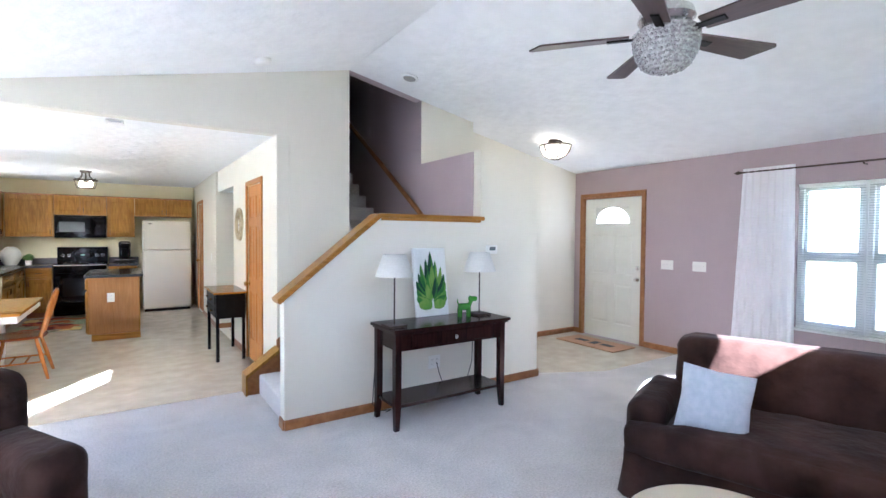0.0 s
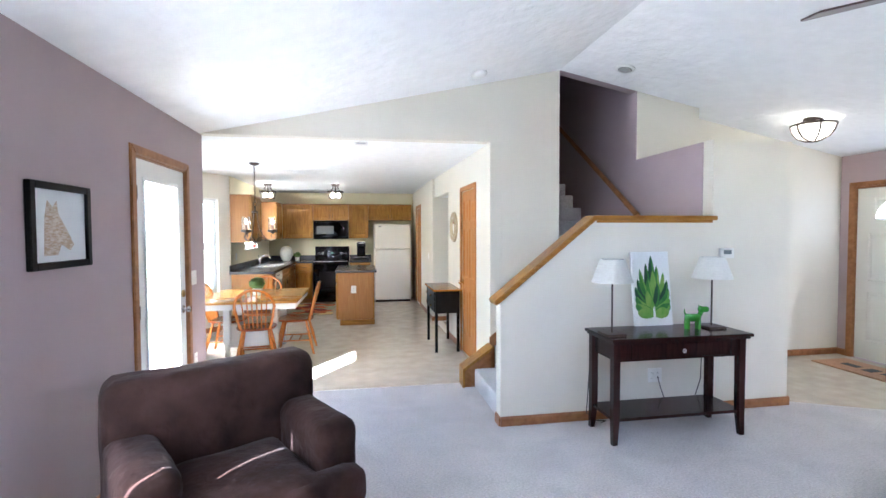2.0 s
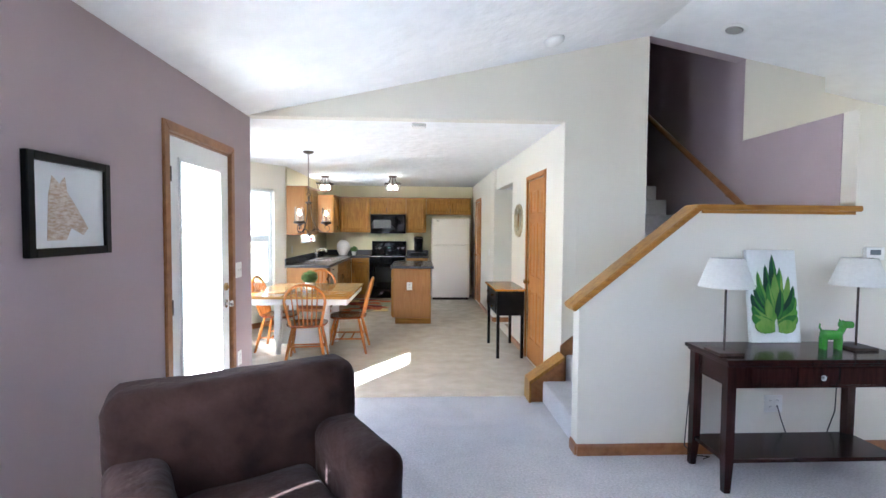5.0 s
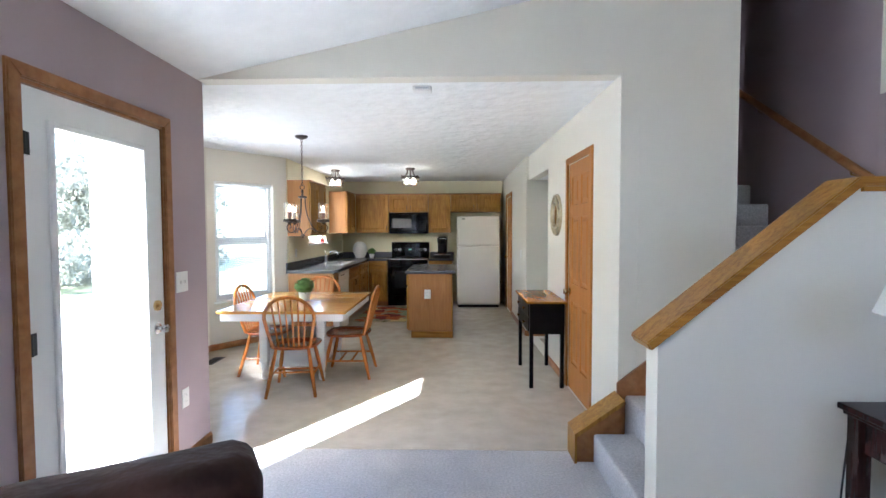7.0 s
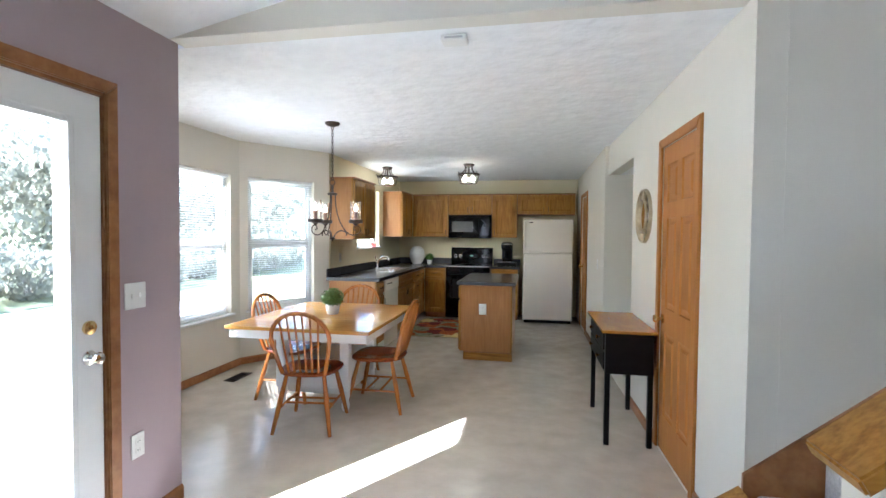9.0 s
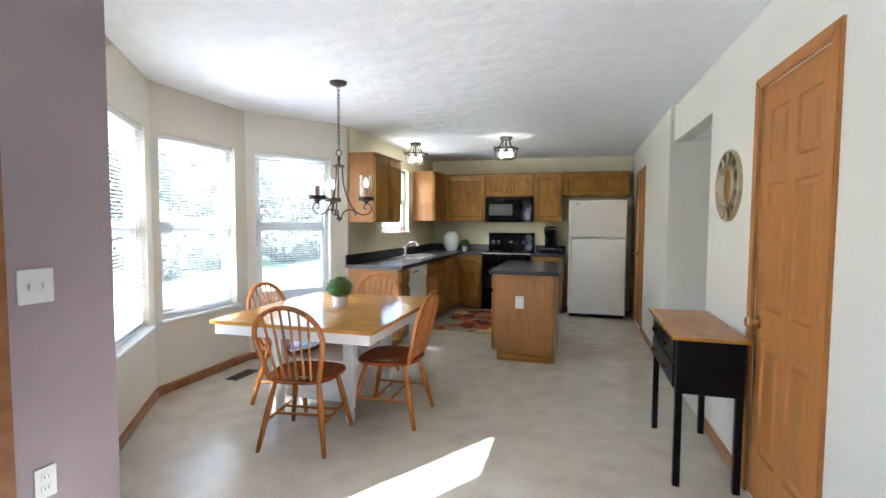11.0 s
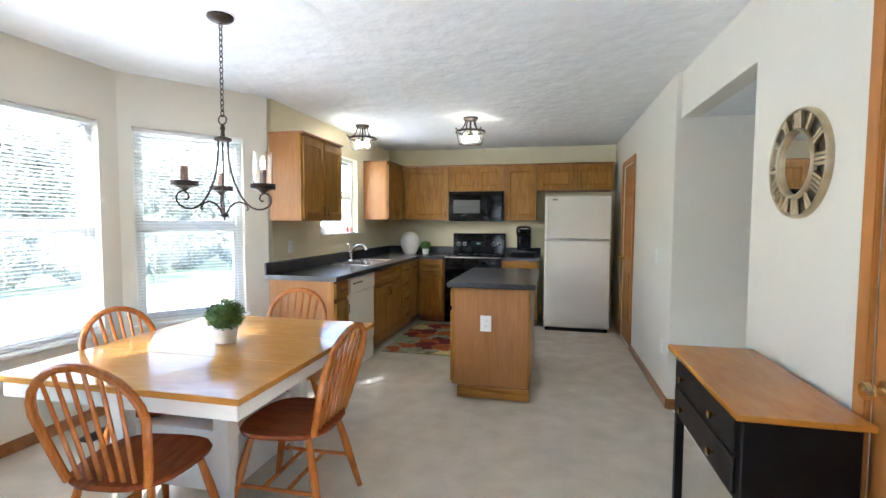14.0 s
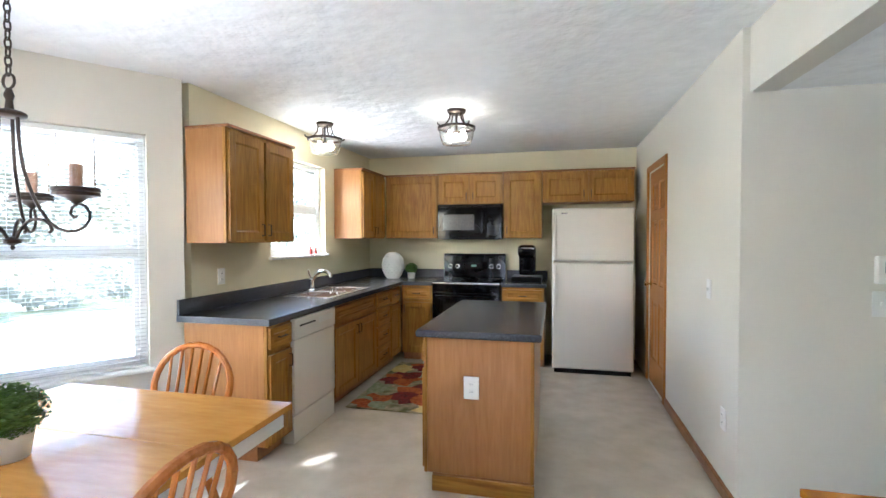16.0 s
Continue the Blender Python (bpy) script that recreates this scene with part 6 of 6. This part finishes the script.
box_part("button_strip", (0.33, -0.010, 0.78), (0.55, -0.007, 0.825), PLASTIC, cp, bevel=0)
box_part("kick_plate", (0.002, 0.006, 0.0), (0.598, 0.089, 0.192), BISQUE, dw)

# stove
st = thing("stove", "black electric range with glass oven door", "stove", pose(0.742, 11.62, -0.004))
box_part("body", (0, 0.03, 0.02), (0.762, 0.66, 0.90), BLACK, st)
box_part("cooktop", (-0.002, 0.0, 0.895), (0.764, 0.60, 0.915), DARKGLASS, st, bevel=0.005)
for x, y, r in ((0.19, 0.17, 0.10), (0.57, 0.17, 0.08), (0.19, 0.43, 0.08), (0.57, 0.43, 0.10)):
    bm = bmesh.new()
    lathe(bm, [(r - 0.006, 0.9155), (r, 0.9165), (r - 0.003, 0.9165), (r - 0.006, 0.9155)], 36, (x, y, 0), cap=False)
    part("burner_ring", bm, BLACK_SATIN, st)
bm = bmesh.new()
prism(bm, [(0.60, 0.915), (0.66, 0.915), (0.66, 1.21), (0.625, 1.215), (0.606, 1.20)], 0.0, 0.762, "x")
bg = part("control_panel", bm, BLACK, st)
for x in (0.08, 0.17, 0.59, 0.68):
    bm = bmesh.new()
    lathe(bm, [(0.001, 0), (0.022, 0), (0.02, 0.02), (0.001, 0.022)], 18)
    kn = part("knob", bm, BLACK_SATIN, bg, smooth=True)
    kn.matrix_basis = pose(x, 0.603, 1.06, 89)
    bm = bmesh.new()
    lathe(bm, [(0.022, 0.001), (0.027, 0.001), (0.027, 0.004), (0.022, 0.004), (0.022, 0.001)], 20, cap=False)
    part("knob_ring", bm, STEEL, kn, "bright steel ring", smooth=True)
box_part("clock_display", (0.27, 0.598, 1.03), (0.48, 0.603, 1.10), DARKGLASS, bg, bevel=0)
od = box_part("oven_door", (0.006, 0.0, 0.235), (0.756, 0.03, 0.80), BLACK, st, bevel=0.006)
box_part("oven_window", (0.13, -0.002, 0.36), (0.63, 0.001, 0.68), DARKGLASS, od, bevel=0)
bm = bmesh.new()
tube(bm, [(0.05, 0.0, 0.765), (0.055, -0.045, 0.765), (0.707, -0.045, 0.765), (0.712, 0.0, 0.765)], 0.012, 8)
part("oven_handle", bm, BLACK, od, smooth=True)
bm = bmesh.new()
rod(bm, (0.01, 0.606, 1.196), (0.752, 0.606, 1.196), 0.011, seg=12)
part("rounded_top_edge", bm, BLACK, bg, smooth=True)
box_part("clock_digits", (0.345, 0.5965, 1.055), (0.405, 0.599, 1.078), material("green_digits", (0.10, 0.22, 0.16), 0.3), bg, bevel=0)
# steel strip in place of the white reflection along the cooktop's front
box_part("cooktop_edge_highlight", (0.0, -0.004, 0.896), (0.762, 0.004, 0.912), STEEL, st, "thin bright strip standing in for the front edge's highlight", bevel=0.002)
box_part("front_rail", (0.006, 0.005, 0.81), (0.756, 0.03, 0.89), BLACK, st)
box_part("drawer", (0.006, 0.0, 0.05), (0.756, 0.03, 0.225), BLACK, st, bevel=0.006)

# microwave
mw = thing("microwave", "black over-range microwave oven", "microwave", pose(0.738, 11.89, 1.385))
box_part("body", (0, 0.02, 0), (0.758, 0.40, 0.41), BLACK, mw)
md = box_part("door", (0.003, 0.0, 0.03), (0.575, 0.021, 0.37), BLACK, mw, bevel=0.005)
box_part("window", (0.07, -0.0015, 0.11), (0.44, 0.001, 0.29), material("grey_mesh_glass", (0.06, 0.06, 0.06), 0.15, colour2=(0.09, 0.09, 0.088), scale=60), md, bevel=0)
bm = bmesh.new()
tube(bm, [(0.535, 0, 0.08), (0.535, -0.03, 0.09), (0.535, -0.03, 0.31), (0.535, 0, 0.32)], 0.009, 8)
part("handle", bm, BLACK, md, smooth=True)
cp = box_part("control_panel", (0.58, 0.0, 0.03), (0.755, 0.021, 0.37), BLACK, mw, bevel=0.004)
for r in range(5):
    for c in range(3):
        box_part("button", (0.607 + c * 0.044, -0.0015, 0.06 + r * 0.04), (0.64 + c * 0.044, 0.001, 0.088 + r * 0.04), DARKGLASS, cp, bevel=0)
box_part("display", (0.607, -0.0015, 0.29), (0.735, 0.001, 0.335), DARKGLASS, cp, bevel=0)
bm = bmesh.new()
for k in range(4):
    box(bm, (0.01, 0.006, 0.376 + k * 0.008), (0.748, 0.018, 0.380 + k * 0.008))
part("top_grille", bm, BLACK_SATIN, mw)

# refrigerator
fr = thing("refrigerator", "bisque top-freezer refrigerator with two doors", "refrigerator", pose(2.062, 11.54, -0.004))
box_part("cabinet_body", (0.0, 0.075, 0.03), (0.80, 0.74, 1.70), BISQUE, fr, bevel=0.008)
d1 = box_part("freezer_door", (0.0, 0.0, 1.168), (0.80, 0.07, 1.715), BISQUE, fr, bevel=0.012)
d2 = box_part("fridge_door", (0.0, 0.0, 0.05), (0.80, 0.07, 1.153), BISQUE, fr, bevel=0.012)
for d, z0, z1 in ((d1, 1.19, 1.66), (d2, 0.62, 1.13)):
    bm = bmesh.new()
    box(bm, (0.018, -0.035, z0), (0.042, -0.02, z1), 0.006, seg=2)
    box(bm, (0.018, -0.022, z0), (0.042, 0.001, z0 + 0.03), 0.004)
    box(bm, (0.018, -0.022, z1 - 0.03), (0.042, 0.001, z1), 0.004)
    part("handle", bm, BISQUE, d)
box_part("badge", (0.09, -0.002, 1.655), (0.15, 0.001, 1.668), STEEL, d1, bevel=0)
gr = box_part("toe_grille", (0.02, 0.03, 0.0), (0.78, 0.07, 0.046), BLACK_SATIN, fr)
for k in range(24):
    box_part("louvre", (0.05 + k * 0.029, 0.026, 0.01), (0.068 + k * 0.029, 0.031, 0.038), DARK, gr, bevel=0)

# island
isl = thing("kitchen_island", "oak kitchen island with charcoal laminate top", "kitchen island")
bm = bmesh.new()
box(bm, (1.385, 9.045, 0.095), (1.985, 10.17, 0.868), 0.003)
part("body", bm, OAK_SIDE, isl)
bm = bmesh.new()
box(bm, (1.43, 9.05, 0.0), (1.98, 10.16, 0.096))
part("plinth", bm, OAK_TRIM, isl)
box_part("base_trim", (1.43, 9.033, -0.003), (1.992, 9.049, 0.085), OAK_X, isl)
box_part("corner_trim", (1.97, 9.037, 0.09), (1.99, 9.06, 0.866), OAK, isl)
box_part("corner_trim", (1.384, 9.037, 0.096), (1.402, 9.06, 0.866), OAK, isl)
bm = bmesh.new()
box(bm, (1.355, 8.965, 0.868), (2.03, 10.25, 0.908), 0.012, seg=3)
part("island_top", bm, COUNTER, isl)
for k in range(2):
    shaker_front("door", 0.53, 0.56, OAK, isl, pose(1.366, 10.15 - 0.55 * k, 0.11, 0, 0, -90), "left" if k else "right", 0.49)
    shaker_front("drawer_front", 0.53, 0.13, OAK_Y, isl, pose(1.366, 10.15 - 0.55 * k, 0.71, 0, 0, -90), "bar")
plate(pose(1.652, 9.044, 0.588), "outlet", 0.085, 0.125)

# on the worktop
vase = thing("vase", "white pierced ceramic vase on the worktop", "vase", pose(0.135, 12.04, 0.908))
bm = bmesh.new()
prof = [(0.075, 0), (0.09, 0.02), (0.128, 0.10), (0.138, 0.17), (0.124, 0.24), (0.085, 0.297), (0.055, 0.313), (0.048, 0.318)]
lathe(bm, prof, 32)
part("body", bm, CERAMIC, vase, smooth=True)
bm = bmesh.new()
for j in range(8):
    z = 0.04 + 0.032 * j
    r = np.interp(z, [p[1] for p in prof], [p[0] for p in prof])
    for k in range(16):
        a = 2 * math.pi * (k + 0.5 * (j % 2)) / 16
        bmesh.ops.create_icosphere(bm, subdivisions=1, radius=0.010, matrix=Matrix.Translation((r * math.cos(a), r * math.sin(a), z)))
part("studs", bm, CERAMIC, vase, smooth=True, kind="stuff")
topiary(pose(0.365, 12.06, 0.908), 0.078, 0.075, 0.05, "small clipped green plant in a white pot on the worktop")
cm = thing("coffee_maker", "black single-cup coffee maker on the worktop", "coffee maker", pose(1.775, 12.02, 0.908) @ Matrix.Diagonal((1.12, 1.12, 1.08, 1)))
bm = bmesh.new()
box(bm, (-0.15, -0.17, 0), (0.15, 0.15, 0.055), 0.01, seg=2)
part("pod_drawer", bm, BLACK_SATIN, cm)
bm = bmesh.new()
soft(bm, (-0.085, 0.0, 0.056), (0.085, 0.14, 0.36), 0.03, 8, 0.0)
part("body", bm, BLACK, cm, smooth=True)
bm = bmesh.new()
soft(bm, (-0.09, -0.13, 0.25), (0.09, 0.10, 0.385), 0.045, 8, 0.0)
part("brew_head", bm, BLACK, cm, smooth=True)
bm = bmesh.new()
tube(bm, [(-0.07, -0.11, 0.345), (-0.05, -0.14, 0.352), (0.05, -0.14, 0.352), (0.07, -0.11, 0.345)], 0.008, 8)
part("handle", bm, STEEL, cm, smooth=True)
box_part("drip_tray", (-0.06, -0.14, 0.056), (0.06, 0.0, 0.07), STEEL, cm)
for y, h in ((10.74, 0.09), (10.84, 0.075)):
    o = thing("sill_bottle", "small reddish glass bottle on the window sill", "bottle", pose(KW + 0.015, y, 1.243))
    bm = bmesh.new()
    lathe(bm, [(0.001, 0), (0.017, 0), (0.019, 0.01), (0.018, h * 0.5), (0.008, h * 0.7), (0.008, h * 0.92), (0.011, h)], 16)
    part("body", bm, material("red_glass", (0.35, 0.06, 0.05), 0.15), o, smooth=True)

rug = thing("kitchen_rug", "cream rug with large red and orange flowers", "rug", pose(0.82, 10.83, -0.004))
bm = bmesh.new()
box(bm, (-0.42, -0.72, 0.0), (0.42, 0.72, 0.010), 0.003)
part("rug_base", bm, material("cream_rug", (0.40, 0.34, 0.22), 0.95, colour2=(0.12, 0.12, 0.05), scale=11, detail=5, bump=0.65, bump_scale=200), rug)
RUGS = [material("rug_%d" % k, c, 0.95, colour2=c2, scale=30, bump=0.65, bump_scale=200) for k, (c, c2) in enumerate((((0.22, 0.012, 0.01), (0.07, 0.006, 0.006)), ((0.46, 0.12, 0.02), (0.26, 0.045, 0.01)), ((0.20, 0.24, 0.12), (0.30, 0.33, 0.22)), ((0.55, 0.40, 0.12), (0.62, 0.50, 0.22))))]
rr = random.Random(11)
for i, (fx, fy, fs, tone) in enumerate(((0.10, -0.30, 0.27, 0), (-0.22, 0.12, 0.23, 0), (0.22, 0.30, 0.25, 1), (-0.25, -0.56, 0.20, 1), (-0.05, 0.58, 0.20, 0), (0.32, -0.62, 0.18, 3), (-0.33, 0.45, 0.14, 3), (-0.34, -0.2, 0.15, 2), (0.34, 0.0, 0.14, 2))):
    for k in range(7):
        bm = bmesh.new()
        a = 360 / 7 * k + rr.uniform(-10, 10)
        ln = min(fs * 1.25 * rr.uniform(0.8, 1.05), 0.42)
        pts = []
        for j in range(9):
            f = j / 8
            pts.append((ln * f, 0.36 * ln * math.sin(math.pi * f ** 0.8)))
        pts += [(x, -y) for x, y in pts[-2:0:-1]]
        loc = pose(fx, fy, 0.0101 + 0.0003 * (i % 4) + 0.0001 * k, 0, 0, a)
        pts = [(loc @ Vector((x, y, 0))) for x, y in pts]
        pts = [(max(-0.415, min(0.415, p.x)), max(-0.715, min(0.715, p.y))) for p in pts]
        z = 0.0102 + 0.0003 * (i % 4) + 0.00012 * k
        vs = [bm.verts.new((x, y, z)) for x, y in pts]
        bm.faces.new(vs)
        bmesh.ops.dissolve_degenerate(bm, dist=0.0005, edges=list(bm.edges))
        part("petal", bm, RUGS[tone if k % 3 else (tone + 1) % 4 if tone < 2 else tone], rug)


# ---- outside ----
def tree(x, y, h, r, seed):
    t = thing("tree", "leafy garden tree beyond the windows", "tree", pose(x, y, -0.25), "garden trees")
    rnd = random.Random(seed)
    bm = bmesh.new()
    tube(bm, [(0, 0, 0), (0.05, 0.02, h * 0.3), (0.0, 0.06, h * 0.6), (0.05, 0, h * 0.9)], 0.16, 8, 0.03)
    for k in range(7):
        a, z = rnd.uniform(0, 6.3), h * rnd.uniform(0.3, 0.7)
        tube(bm, [(0, 0, z), (r * 0.4 * math.cos(a), r * 0.4 * math.sin(a), z + 0.4), (r * 0.8 * math.cos(a), r * 0.8 * math.sin(a), z + 0.9)], 0.05, 6, 0.012)
    part("trunk", bm, BARK, t, smooth=True)
    bm = bmesh.new()
    for k in range(130):
        d = Vector((rnd.gauss(0, 1), rnd.gauss(0, 1), rnd.gauss(0, 0.9)))
        c = d.normalized() * r * rnd.uniform(0.25, 1.0)
        c.z = c.z * (h * 0.46 / r) + h * 0.53
        for j in range(30):
            p = c + Vector((rnd.gauss(0, 0.26), rnd.gauss(0, 0.26), rnd.gauss(0, 0.2)))
            q = Euler((rnd.uniform(0, 6), rnd.uniform(0, 6), rnd.uniform(0, 6))).to_matrix()
            n = rnd.uniform(0.08, 0.16)
            bm.faces.new([bm.verts.new(p + q @ Vector(o)) for o in ((-n, 0, 0), (0, -n * 0.55, 0), (n, 0, 0), (0, n * 0.55, 0))])
    part("crown", bm, TREE_LEAF, t, kind="stuff")
    return t


def shrub(x, y, h, r, seed):
    t = thing("shrub", "low leafy garden shrub beyond the patio", "shrub", pose(x, y, -0.25), "garden shrubs")
    rnd = random.Random(seed)
    bm = bmesh.new()
    for k in range(6):
        a = k * 1.05 + rnd.uniform(-0.3, 0.3)
        tube(bm, [(0, 0, 0), (r * 0.3 * math.cos(a), r * 0.3 * math.sin(a), h * 0.4), (r * 0.6 * math.cos(a), r * 0.6 * math.sin(a), h * 0.75)], 0.03, 6, 0.01)
    part("stems", bm, BARK, t, smooth=True)
    bm = bmesh.new()
    for k in range(1500):
        d = Vector((rnd.gauss(0, 1), rnd.gauss(0, 1), rnd.gauss(0, 1))).normalized() * rnd.uniform(0.55, 1.0) ** 0.5
        lump = 1 + 0.22 * noise.noise(d * 2.3 + Vector((seed, 0, 0)))
        p = Vector((d.x * r * lump, d.y * r * lump, max(0.05, h * 0.5 + d.z * h * 0.5 * lump)))
        q = Euler((rnd.uniform(0, 6), rnd.uniform(0, 6), rnd.uniform(0, 6))).to_matrix()
        n = rnd.uniform(0.05, 0.11)
        bm.faces.new([bm.verts.new(p + q @ Vector(o)) for o in ((-n, 0, 0), (0, -n * 0.55, 0), (n, 0, 0), (0, n * 0.55, 0))])
    part("foliage", bm, TREE_LEAF, t, kind="stuff")
    return t


for k in range(9):
    shrub(-9.2 - 0.35 * (k % 3), 9.2 + 1.95 * k, 1.5 + 0.3 * math.sin(k * 2.1), 1.05 + 0.12 * math.cos(k * 1.7), 60 + k)
for k, (x, y, h, r) in enumerate(((-13.5, 16.8, 6.0, 2.3), (-15.5, 12.5, 6.6, 2.6), (-13.0, 22.4, 6.4, 2.5), (-17.0, 19.4, 7.2, 3.0), (-14.0, 8.2, 5.6, 2.2), (-12.6, 28.0, 6.6, 2.7), (-16.6, 25.0, 7.4, 3.0))):
    tree(x, y, h, r, 20 + k)
